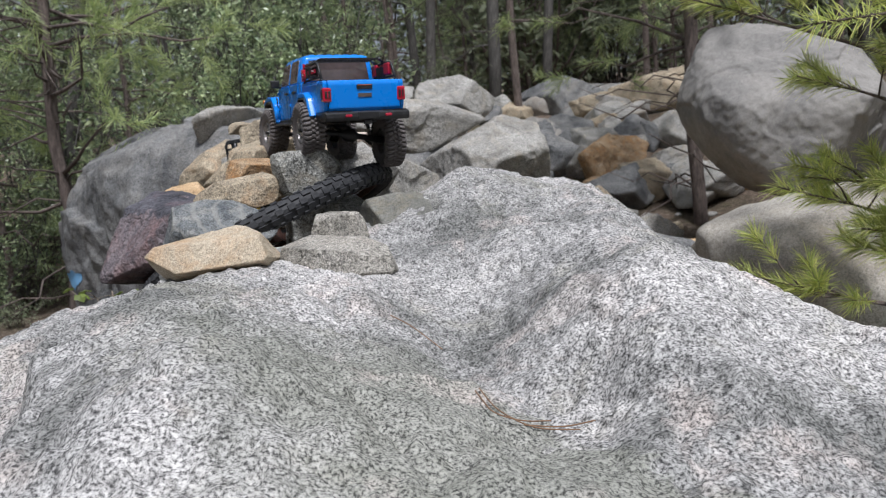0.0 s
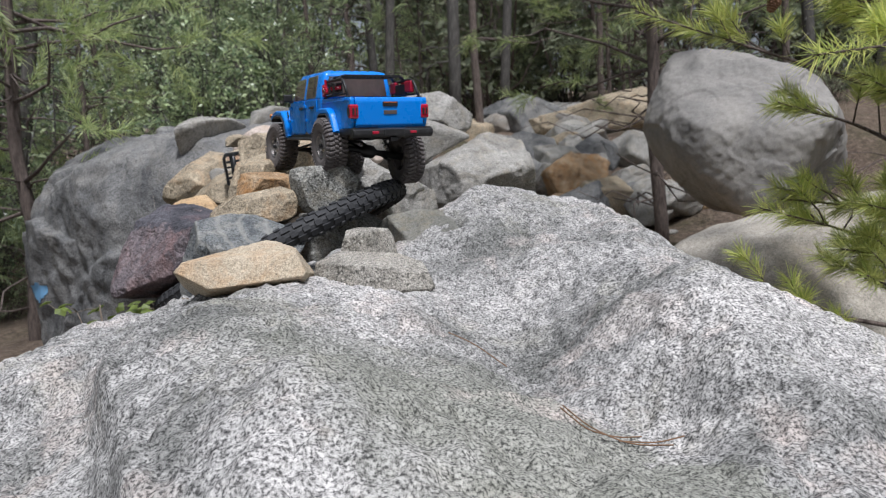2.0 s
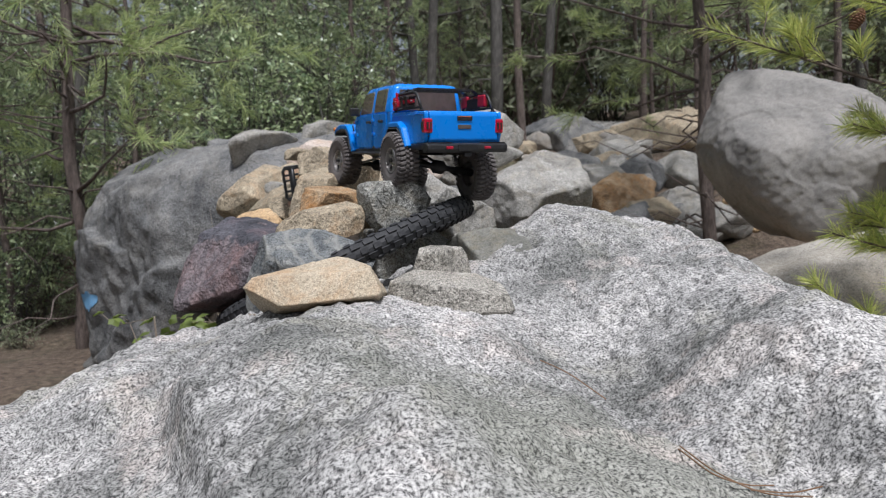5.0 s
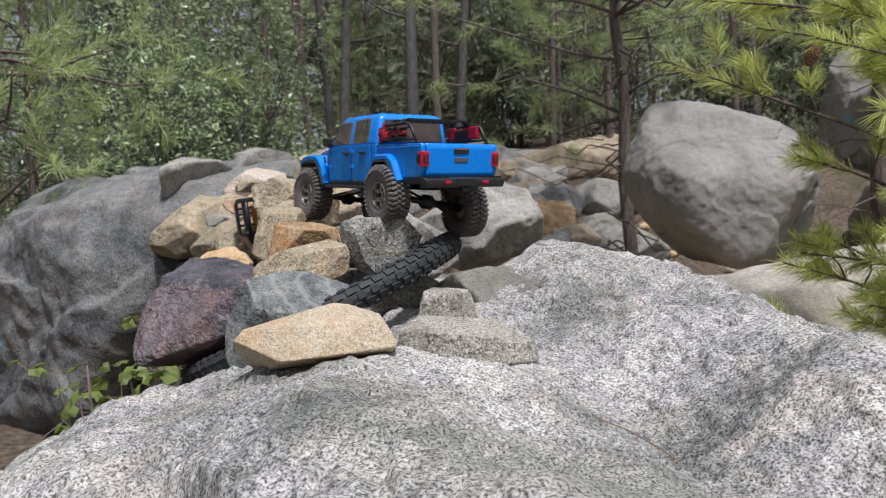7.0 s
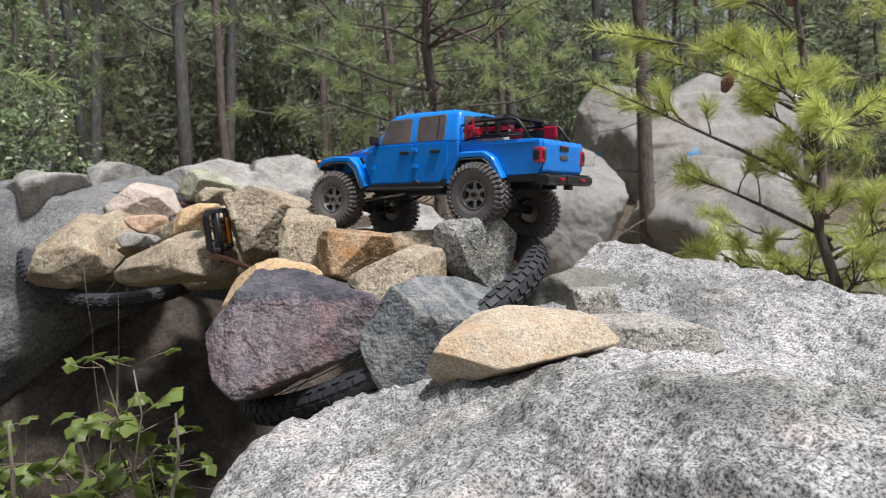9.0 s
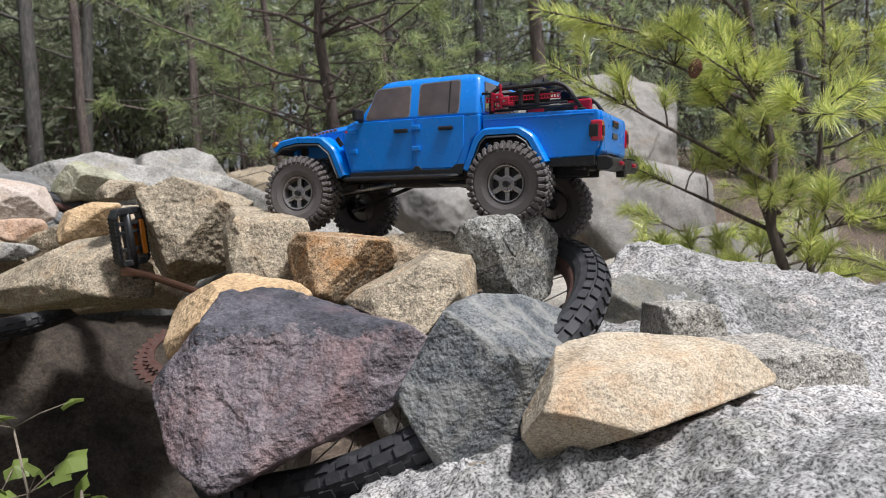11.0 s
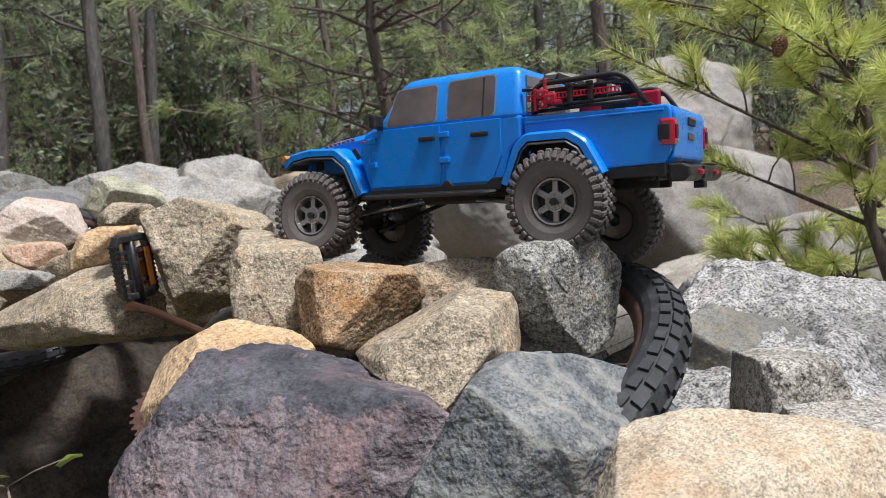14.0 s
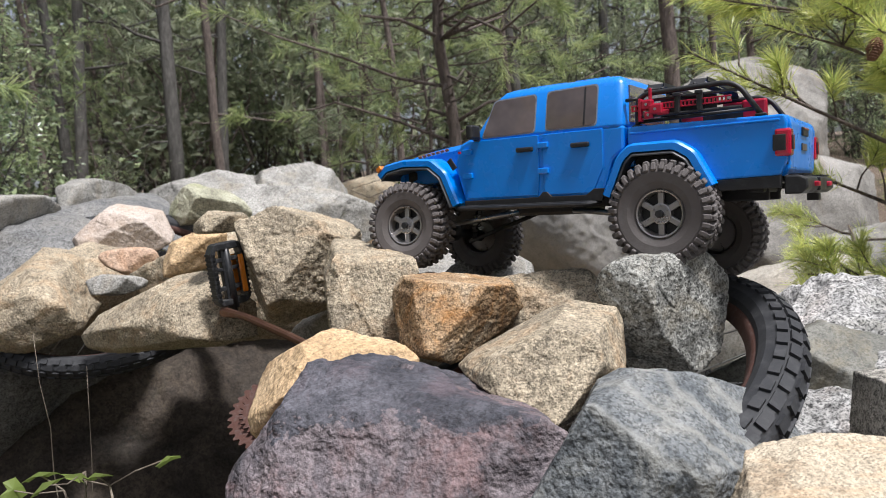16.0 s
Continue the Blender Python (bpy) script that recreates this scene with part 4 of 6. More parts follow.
def bicycle():
    bike = new("bicycle")
    tagged(bike, "old mountain bicycle lying buried under the rock pile", "bicycle")
    for at, normal, seed in (((-0.385, 1.754, 1.238), (-0.416, 0.112, 1.0), 0), ((-0.688, 3.04, 1.394), (-0.134, -0.605, 1.0), 1)):
        m = ring_frame(at, normal)
        t = part("tyre", tyre_mesh(0.320, 0.0235, 74), BIKERUBBER, bike, "black knobbly bicycle tyre")
        t.matrix_basis = m
        bm = bmesh.new()
        lathe(bm, [(r - 0.002, h) for r, h in ((0.275, -0.012), (0.283, -0.013), (0.285, -0.006), (0.277, -0.004), (0.272, 0.0), (0.277, 0.004), (0.285, 0.006), (0.283, 0.013), (0.275, 0.012), (0.264, 0.0), (0.275, -0.012))], 96, "Z")
        part("rim", bm, RUST, t, "rusty brown wheel rim", True)
        bm = bmesh.new()
        for k in range(28):
            a = k * math.tau / 28
            h = 0.03 if k % 2 else -0.03
            tube(bm, [(0.02 * math.cos(a + 0.9), 0.02 * math.sin(a + 0.9), h), (0.265 * math.cos(a), 0.265 * math.sin(a), 0)], 0.001, 5)
        part("spokes", bm, STEEL, t, "thin steel spokes")
        bm = bmesh.new()
        tube(bm, [(0, 0, -0.045), (0, 0, -0.03), (0, 0, 0.03), (0, 0, 0.045)], [0.008, 0.02, 0.02, 0.008], 12)
        part("hub", bm, RUST, t)
    # bent rusty strip standing beside the tyre
    bm = bmesh.new()
    strip = rounded([(-0.556, 1.404, 1.140), (-0.551, 1.410, 1.160), (-0.545, 1.418, 1.180), (-0.538, 1.428, 1.196)], 0.02)
    for a, b in zip(strip, strip[1:]):
        mid, d = (a + b) / 2, (b - a)
        box(bm, mid, (0.020, 0.0035, d.length * 1.25), 0.001, d.to_track_quat("Z", "Y").to_matrix())
    part("mudguard_stay", bm, TWIG, bike, "pale brown bent strip")
    # frame tube, crank, chainrings
    bm = bmesh.new()
    tube(bm, [(-0.50, 2.11, 1.262), (-0.525, 2.17, 1.262)], 0.010, 12)
    tube(bm, [(-0.50, 2.11, 1.262), (-0.43, 1.90, 1.25)], 0.016, 12)
    part("frame", bm, YELLOWTUBE, bike, "yellow painted frame tube")
    bm = bmesh.new()
    tube(bm, rounded([(-0.598, 2.266, 1.368), (-0.582, 2.206, 1.363), (-0.552, 2.085, 1.338), (-0.535, 2.020, 1.322)], 0.02), [0.009] + [0.0062] * 11 + [0.008], 10)
    part("crank", bm, RUSTYSTEEL, bike, "rusty crank arm")
    m = ring_frame((-0.583, 2.058, 1.243), (-0.35, -0.45, 1.0))
    for R, h in ((0.078, 0.0), (0.060, 0.008)):
        bm = bmesh.new()
        n = 44 if R > 0.08 else 34
        outer = []
        for k in range(n * 4):
            a = k * math.tau / (n * 4)
            outer.append((R if k % 4 in (0, 1) else R - 0.006, a))
        top = [bm.verts.new((r * math.cos(a), r * math.sin(a), h + 0.0012)) for r, a in outer]
        low = [bm.verts.new((r * math.cos(a), r * math.sin(a), h - 0.0012)) for r, a in outer]
        tin = [bm.verts.new((R * 0.72 * math.cos(a), R * 0.72 * math.sin(a), h + 0.0012)) for r, a in outer]
        lin = [bm.verts.new((R * 0.72 * math.cos(a), R * 0.72 * math.sin(a), h - 0.0012)) for r, a in outer]
        N = len(outer)
        for k in range(N):
            j = (k + 1) % N
            bm.faces.new((top[k], top[j], tin[j], tin[k]))
            bm.faces.new((low[j], low[k], lin[k], lin[j]))
            bm.faces.new((low[k], low[j], top[j], top[k]))
            bm.faces.new((tin[k], tin[j], lin[j], lin[k]))
        c = part("chainring", bm, RUST, bike, "rusty toothed chainring")
        c.matrix_basis = m
    # pedal: a toothed cage round a core, with an amber reflector on its edge
    pm = pose(-0.583, 2.269, 1.429, 2, -4, 16) @ Matrix.Diagonal((0.66, 0.9, 1.12, 1))
    bm = bmesh.new()
    tube(bm, [(0, 0, -0.068), (0, 0, -0.05)], 0.008, 10)
    tube(bm, [(0, 0, -0.05), (0, 0, 0.04)], [0.013, 0.010], 10)
    ped = part("pedal", bm, PEDALBLACK, bike, "black plastic bicycle pedal standing on end", True)
    ped.matrix_basis = pm
    bm = bmesh.new()
    for s in (-1, 1):
        slab(bm, [(s * 0.034, -0.045), (s * 0.046, -0.038), (s * 0.046, 0.034), (s * 0.034, 0.046), (s * 0.026, 0.046), (s * 0.035, 0.03), (s * 0.035, -0.034), (s * 0.026, -0.045)], -0.011, 0.011, 0.0015)
        for k in range(11):
            box(bm, (s * 0.0462, 0.0, -0.034 + k * 0.0066), (0.004, 0.021, 0.003))
            for q in (-1, 1):
                box(bm, (s * 0.0395, q * 0.0115, -0.034 + k * 0.0066), (0.008, 0.003, 0.003))
    slab(bm, [(-0.034, 0.036), (0.034, 0.036), (0.03, 0.047), (-0.03, 0.047)], -0.010, 0.010, 0.002)
    slab(bm, [(-0.034, -0.046), (0.034, -0.046), (0.034, -0.036), (-0.034, -0.036)], -0.010, 0.010, 0.002)
    box(bm, (0, 0, 0.008), (0.07, 0.01, 0.005), 0.001)
    box(bm, (-0.004, 0, 0.0), (0.026, 0.013, 0.084), 0.003)
    for z in (-0.02, 0.022):
        box(bm, (0, 0, z), (0.07, 0.012, 0.006), 0.001)
    part("cage", bm, PEDALBLACK, ped)
    for q in (-1, 1):
        bm = bmesh.new()
        box(bm, (0.030, q * 0.0135, -0.002), (0.013, 0.005, 0.056), 0.0015)
        part("reflector", bm, AMBER, ped, "amber reflector")


bicycle()


# ---------------------------------------------------------------- the toy pickup
def flank(z):
    """Half width of the cab at a height."""
    return 0.0885 if z < 0.081 else 0.0885 - (z - 0.081) * 0.2


LUGS = {}


def lug_mesh(s):
    """One tread block of a tyre: an inner block, a shoulder block and its end on the sidewall."""
    if s not in LUGS:
        bm = bmesh.new()
        for along, dr, size, yaw, off in ((0.0145, 0.0565, (0.0064, 0.0125, 0.0075), 12 * s, 0), (0.0045, 0.0568, (0.0056, 0.0085, 0.0075), -18 * s, 4.0)):
            m = pose(0, 0, 0, 0, off, 0) @ Matrix.Translation((0, s * along, dr)) @ pose(0, 0, 0, 0, 0, yaw)
            vs = box(bm, (0, 0, 0), size, 0.0011, seg=1)
            bmesh.ops.transform(bm, matrix=m, verts=vs)
        vs = box(bm, (0, 0, 0), (0.0057, 0.0040, 0.0095), 0.001, seg=1)
        bmesh.ops.transform(bm, matrix=Matrix.Translation((0, s * 0.0222, 0.0525)) @ pose(0, 0, 0, s * 24, 0, 0), verts=vs)
        LUGS[s] = mesh_of("tread_lug", bm, RUBBER)
    return LUGS[s]


def wheel(parent, at, steer, camber):
    bm = bmesh.new()
    lathe(bm, [(0.0265, -0.0165), (0.029, -0.0195), (0.036, -0.0225), (0.046, -0.0235), (0.0532, -0.0205), (0.0552, -0.012), (0.0556, 0.0), (0.0552, 0.012), (0.0532, 0.0205), (0.046, 0.0235), (0.036, 0.0225), (0.029, 0.0195), (0.0265, 0.0165)], 56)
    t = part("tyre", bm, RUBBER, parent, "dusty black off-road tyre with chunky lugs", False)
    t.matrix_basis = pose(*at, 0, 0, steer) @ pose(0, 0, 0, camber, 0, 0)
    n = 36
    for k in range(n):
        for s in (-1, 1):
            lug = new("tread_lug", lug_mesh(s))
            lug.parent = t
            lug.matrix_basis = pose(0, 0, 0, 0, (k + (0.5 if s > 0 else 0)) * 360 / n, 0)
    out = 1 if at[1] > 0 else -1
    bm = bmesh.new()
    lathe(bm, [(0.0272, -0.019), (0.0272, 0.0185), (0.0262, 0.0200), (0.0248, 0.0195), (0.0238, 0.012), (0.0232, -0.006), (0.0, -0.008)], 40)
    for k in range(6):
        a = k * 60
        m = pose(0, 0, 0, 0, a, 0)
        vs = box(bm, (0, 0.0115, 0.0155), (0.0072, 0.0055, 0.0175), 0.0015)
        bmesh.ops.transform(bm, matrix=m, verts=vs)
        vs = box(bm, (0, 0.0165, 0.0090), (0.0026, 0.003, 0.0026), 0.0007)
        bmesh.ops.transform(bm, matrix=m, verts=vs)
    tube(bm, [(0, 0.004, 0), (0, 0.0155, 0), (0, 0.016, 0)], [0.0125, 0.0118, 0.0105], 24)
    r = part("rim", bm, RIMGREY, t, "gunmetal six-spoke rim", False)
    # added black backing that darkens the gaps between spokes like shade
    bm = bmesh.new()
    tube(bm, [(0, -0.002, 0), (0, 0.0068, 0)], 0.0232, 32)
    k = part("spoke_gap_shade", bm, BLACK, t, "black disc behind the spokes, standing in for shade")
    if out < 0:
        k.matrix_basis = pose(0, 0, 0, 0, 0, 180)
    if out < 0:
        r.matrix_basis = pose(0, 0, 0, 0, 0, 180)
    bm = bmesh.new()
    tube(bm, [(0, 0.014, 0), (0, 0.022, 0)], 0.0045, 6)
    h = part("hub_nut", bm, BLACK, t)
    if out < 0:
        h.matrix_basis = pose(0, 0, 0, 0, 0, 180)


def arch_strip(bm, path, y_in, y_out, thick, mirror, drop=0.0):
    """A bent flat strip along (x, z) points: a wheel-arch flare."""
    P = [Vector((x, 0, z)) for x, z in path]
    rows = []
    for i, p in enumerate(P):
        t = (P[min(i + 1, len(P) - 1)] - P[max(i - 1, 0)]).normalized()
        nrm = Vector((-t.z, 0, t.x)) * (1 if path[-1][0] > path[0][0] else -1)
        rows.append([bm.verts.new(Vector((p.x, s * mirror, p.z)) + nrm * (o - drop)) for s, o in ((y_in, 0.002), ((y_in + y_out) / 2, 0.0022), (y_out - 0.003, 0.001), (y_out, -0.0015), (y_out, -0.0015 - thick), (y_in, -0.0015 - thick))])
    n = len(rows[0])
    fs = []
    for a, b in zip(rows, rows[1:]):
        for k in range(n):
            fs.append(bm.faces.new((a[k], a[(k + 1) % n], b[(k + 1) % n], b[k])))
    fs.append(bm.faces.new(rows[0]))
    fs.append(bm.faces.new(rows[-1][::-1]))
    bmesh.ops.recalc_face_normals(bm, faces=fs)


def pane(bm, corners, y_of, side, off, thick=0.0012, r=0.006):
    """A window pane with rounded corners on the leaning flank; corners in x and z."""
    loop = []
    C = [Vector((x, 0, z)) for x, z in corners]
    n = len(C)
    for i in range(n):
        a, b, c = C[i - 1], C[i], C[(i + 1) % n]
        s, e = b + (a - b).normalized() * r, b + (c - b).normalized() * r
        for k in range(5):
            t = k / 4
            loop.append(s * (1 - t) ** 2 + b * 2 * t * (1 - t) + e * t * t)
    hi = [bm.verts.new((p.x, side * (y_of(p.z) + off), p.z)) for p in loop]
    lo = [bm.verts.new((p.x, side * (y_of(p.z) + off - thick), p.z)) for p in loop]
    fs = [bm.faces.new(hi), bm.faces.new(lo[::-1])]
    for i in range(len(hi)):
        j = (i + 1) % len(hi)
        fs.append(bm.faces.new((lo[i], lo[j], hi[j], hi[i])))
    bmesh.ops.recalc_face_normals(bm, faces=fs)


def spring(bm, a, b, r, turns, wire):
    a, b = Vector(a), Vector(b)
    t = (b - a).normalized()
    u = t.orthogonal().normalized()
    v = t.cross(u)
    n = turns * 10
    tube(bm, [a + (b - a) * (i / n) + r * (math.cos(i * math.tau / 10) * u + math.sin(i * math.tau / 10) * v) for i in range(n + 1)], wire, 5)


def pickup():
    car = new("toy_pickup")
    car.matrix_basis = pose(-0.169, 1.685, 1.487, 2.3, -2.9, 114.3)
    tagged(car, "bright blue radio-controlled off-road pickup standing on the rock pile", "toy truck")

    # lower cab with doors
    bm = bmesh.new()
    low = [(0.257, 0.0), (0.063, 0.0), (0.056, 0.020), (0.048, 0.043), (0.034, 0.053), (0.034, 0.082), (0.246, 0.084), (0.262, 0.078), (0.272, 0.05)]
    slab(bm, low, -0.0885, 0.0885, 0.004)
    part("cab", bm, BLUE, car, "blue painted cab shell")
    # upper cab
    bm = bmesh.new()
    secs = [(0.080, 0.0338, 0.2455, 0.0885), (0.084, 0.0338, 0.2425, 0.0882), (0.132, 0.036, 0.209, 0.0786), (0.139, 0.040, 0.201, 0.0745), (0.1425, 0.048, 0.190, 0.066), (0.1432, 0.06, 0.18, 0.055)]
    rings = []
    for z, xr, xf, w in secs:
        cr = 0.010
        ring = []
        for cx, cy, a0 in ((xf - cr, w - cr, 0), (xr + cr, w - cr, 90), (xr + cr, -w + cr, 180), (xf - cr, -w + cr, 270)):
            for k in range(5):
                a = radians(a0 + k * 22.5)
                ring.append(bm.verts.new((cx + cr * math.cos(a), cy + cr * math.sin(a), z)))
        rings.append(ring)
    for a, b in zip(rings, rings[1:]):
        for k in range(len(a)):
            bm.faces.new((a[k], a[(k + 1) % len(a)], b[(k + 1) % len(a)], b[k]))
    bm.faces.new(rings[-1])
    bm.faces.new(rings[0][::-1])
    roof = part("cab_top", bm, BLUE, car, "blue hard top with raised ribs", True)
    # ribs on the roof, two rows with a gap across
    for row, (x0, x1) in enumerate(((0.062, 0.108), (0.118, 0.172))):
        for k in range(6):
            bm = bmesh.new()
            y = (k - 2.5) * 0.0205
            box(bm, ((x0 + x1) / 2, y, 0.1432), (x1 - x0, 0.0135, 0.0034), 0.0014)
            part("rib", bm, BLUE, roof)
    # windows
    for side, name in ((1, "left"), (-1, "right")):
        for corners in ([(0.226, 0.0835), (0.210, 0.129), (0.151, 0.1305), (0.151, 0.0845)], [(0.134, 0.0850), (0.134, 0.1315), (0.069, 0.1330), (0.069, 0.0855)]):
            bm = bmesh.new()
            cx, cz = sum(c[0] for c in corners) / 4, sum(c[1] for c in corners) / 4
            pane(bm, [(cx + (x - cx) * 1.05, cz + (z - cz) * 1.07) for x, z in corners], flank, side, 0.0006)
            seal = part("window_frame", bm, EDGEGLINT, car, "thin window frame, grey standing in for its edge highlight")
            bm = bmesh.new()
            pane(bm, corners, flank, side, 0.0012)
            part("pane", bm, WINDOW, seal, "smoky tinted pane")
        bm = bmesh.new()
        box(bm, (0.084, side * (flank(0.11) + 0.0016), 0.109), (0.0016, 0.0008, 0.046), 0, Euler((side * radians(11.3), 0, 0)).to_matrix())
        part("window_bar", bm, BLACK, car)
    for x0, z0, x1, z1, w0, w1, lab in ((0.2432, 0.087, 0.2115, 0.130, 0.076, 0.066, "tinted windscreen"), (0.0332, 0.086, 0.0352, 0.130, 0.072, 0.066, "tinted rear window")):
        bm = bmesh.new()
        o = 0.0012 if x0 > 0.1 else -0.0012
        q = [(x0 + o, w0, z0), (x1 + o, w1, z1), (x1 + o, -w1, z1), (x0 + o, -w0, z0)]
        a = [bm.verts.new(p) for p in q]
        b = [bm.verts.new((p[0] - o * 2, p[1], p[2])) for p in q]
        bm.faces.new(a)
        bm.faces.new(b[::-1])
        for i in range(4):
            bm.faces.new((a[i], b[i], b[(i + 1) % 4], a[(i + 1) % 4]))
        bmesh.ops.recalc_face_normals(bm, faces=bm.faces[:])
        part("windscreen" if x0 > 0.1 else "rear_window", bm, WINDOW, car, lab)
    # doors, handles, hinges, mirrors
    for side in (1, -1):
        for outline, hx, hinge in (([(0.252, 0.005), (0.147, 0.005), (0.1445, 0.03), (0.1445, 0.080), (0.244, 0.080), (0.256, 0.05)], 0.163, 0.253), ([(0.138, 0.005), (0.074, 0.005), (0.060, 0.035), (0.060, 0.080), (0.1395, 0.080), (0.1395, 0.03)], 0.088, 0.142)):
            bm = bmesh.new()
            slab(bm, outline, side * 0.0882, side * 0.0902, 0.0009)
            door = part("door", bm, BLUE, car)
            bm = bmesh.new()
            box(bm, (hx, side * 0.0925, 0.063), (0.024, 0.005, 0.0058), 0.0018)
            part("handle", bm, BLACK, door, "black door handle")
            for hz in (0.0665, 0.035):
                bm = bmesh.new()
                box(bm, (hinge - 0.004, side * 0.0915, hz), (0.015, 0.0045, 0.0075), 0.0014)
                part("hinge", bm, BLUE, door)
        bm = bmesh.new()
        box(bm, (0.232, side * 0.1025, 0.090), (0.010, 0.022, 0.0185), 0.003)
        box(bm, (0.233, side * 0.091, 0.082), (0.006, 0.012, 0.006), 0.001)
        part("mirror", bm, BLACK, car, "black door mirror")
        # black lower trim with two steps up
        bm = bmesh.new()
        slab(bm, [(0.256, -0.005), (0.062, -0.005), (0.058, 0.010), (0.072, 0.010), (0.082, 0.003), (0.128, 0.003), (0.134, 0.009), (0.140, 0.009), (0.146, 0.003), (0.256, 0.002)], side * 0.0868, side * 0.0916, 0.0008)
        part("sill", bm, BLACK, car, "black lower body trim")
        bm = bmesh.new()
        tube(bm, rounded([(0.275, side * 0.083, -0.006), (0.262, side * 0.099, -0.008), (0.078, side * 0.099, -0.008), (0.066, side * 0.084, -0.006)], 0.01), 0.0028, 8)
        tube(bm, [(0.262, side * 0.0915, -0.006), (0.074, side * 0.0915, -0.006)], 0.0022, 8)
        for k in range(5):
            x = 0.25 - k * 0.042
            tube(bm, [(x, side * 0.07, -0.004), (x, side * 0.098, -0.008)], 0.0018, 6)
        part("rock_slider", bm, BLACK, car, "black tubular side step")
    # hood and nose
    bm = bmesh.new()
    rows = []
    for x, zt, zb, w in ((0.2475, 0.0842, 0.03, 0.077), (0.27, 0.0826, 0.03, 0.074), (0.32, 0.0775, 0.03, 0.068), (0.362, 0.0705, 0.028, 0.063), (0.382, 0.0645, 0.022, 0.060), (0.388, 0.056, 0.018, 0.059)):
        rows.append([bm.verts.new((x, y * w, z)) for y, z in ((1, zb), (1, zt - 0.010), (0.93, zt - 0.003), (0.6, zt), (0.45, zt + 0.003), (0, zt + 0.0038), (-0.45, zt + 0.003), (-0.6, zt), (-0.93, zt - 0.003), (-1, zt - 0.010), (-1, zb))])
    for a, b in zip(rows, rows[1:]):
        for k in range(len(a)):
            bm.faces.new((a[k], a[(k + 1) % len(a)], b[(k + 1) % len(a)], b[k]))
    bm.faces.new(rows[0])
    bm.faces.new(rows[-1][::-1])
    bmesh.ops.recalc_face_normals(bm, faces=bm.faces[:])
    hood = part("hood", bm, BLUE, car, "blue hood with a raised middle", False)
    for side in (1, -1):
        bm = bmesh.new()
        for k in range(7):
            x = 0.296 + k * 0.0085
            box(bm, (x, side * 0.0695 - side * (x - 0.296) * 0.12, 0.0725 - (x - 0.296) * 0.12), (0.006, 0.0008, 0.0062), 0, Euler((side * radians(-35), radians(7), 0)).to_matrix())
        part("lettering", bm, ORANGEBAR, hood, "orange bars of lettering")
        bm = bmesh.new()
        for k in range(5):
            box(bm, (0.318 + k * 0.006, side * 0.026, 0.0815 - k * 0.0007), (0.003, 0.022, 0.0016), 0.0005)
        part("hood_vent", bm, BLACK, hood, "black hood vent")
        bm = bmesh.new()
        tube(bm, [(0.3895, side * 0.044, 0.047), (0.394, side * 0.044, 0.047)], 0.0125, 20)
        part("headlight", bm, STEEL, car, "round silver headlight", False)
        bm = bmesh.new()
        box(bm, (0.275, side * 0.0905, 0.052), (0.016, 0.002, 0.008), 0.0007, Euler((0, radians(-55), 0)).to_matrix())
        part("vent", bm, BLACK, car)
        bm = bmesh.new()
        box(bm, (0.262, side * 0.0905, 0.0665), (0.004, 0.003, 0.003), 0.0006)
        part("side_marker", bm, REDLENS, car)
    bm = bmesh.new()
    box(bm, (0.389, 0, 0.043), (0.003, 0.066, 0.030), 0.001)
    for k in range(7):
        box(bm, (0.391, (k - 3) * 0.0088, 0.043), (0.003, 0.0035, 0.028), 0.0008)
    part("grille", bm, BLUE, car, "blue slotted grille")
    # flares with black lips
    front = rounded([(0.262, 0, -0.001), (0.281, 0, 0.042), (0.305, 0, 0.0605), (0.352, 0, 0.0625), (0.386, 0, 0.057), (0.399, 0, 0.046)], 0.006)
    rear = rounded([(0.058, 0, 0.002), (0.040, 0, 0.045), (0.026, 0, 0.0575), (-0.028, 0, 0.0575), (-0.048, 0, 0.045), (-0.068, 0, 0.008)], 0.006)
    for side in (1, -1):
        for path, y_in, lab in ((front, 0.058, "front"), (rear, 0.080, "rear")):
            bm = bmesh.new()
            arch_strip(bm, [(p.x, p.z) for p in path], y_in, 0.1000, 0.0075, side)
            f = part("wheel_flare", bm, BLUE, car, "blue wheel-arch flare")
            bm = bmesh.new()
            arch_strip(bm, [(p.x, p.z) for p in path], 0.028, 0.1012, 0.0012, side, 0.0110)
            part("flare_lip", bm, LIP, f, "dark grey lip along the flare")
        bm = bmesh.new()
        box(bm, (0.394, side * 0.094, 0.0525), (0.009, 0.018, 0.007), 0.0015, Euler((0, radians(35), 0)).to_matrix())
        part("turn_signal", bm, AMBER, car, "amber turn signal")
        bm = bmesh.new()
        slab(bm, [(0.385, 0.018), (0.386, 0.056), (0.378, 0.056), (0.377, 0.018)], side * 0.052, side * 0.064, 0.002)
        part("fender_brace", bm, BLUE, car)
    # dark inner wheel wells
    for x0, x1 in ((0.285, 0.372), (-0.062, 0.05)):
        bm = bmesh.new()
        box(bm, ((x0 + x1) / 2, 0, 0.041), (x1 - x0, 0.156 if x0 < 0 else 0.128, 0.018), 0.004)
        part("wheel_well", bm, BLACK, car, "black inner wheel well")
    # bed
    for side in (1, -1):
        bm = bmesh.new()
        slab(bm, [(0.031, 0.056), (0.026, 0.0575), (-0.028, 0.0575), (-0.048, 0.045), (-0.066, 0.012), (-0.132, 0.014), (-0.138, 0.028), (-0.1385, 0.070), (-0.136, 0.0765), (0.031, 0.079)], side * 0.078, side * 0.0875, 0.0022)
        wall = part("bed_side", bm, BLUE, car, "blue cargo bed side")
        bm = bmesh.new()
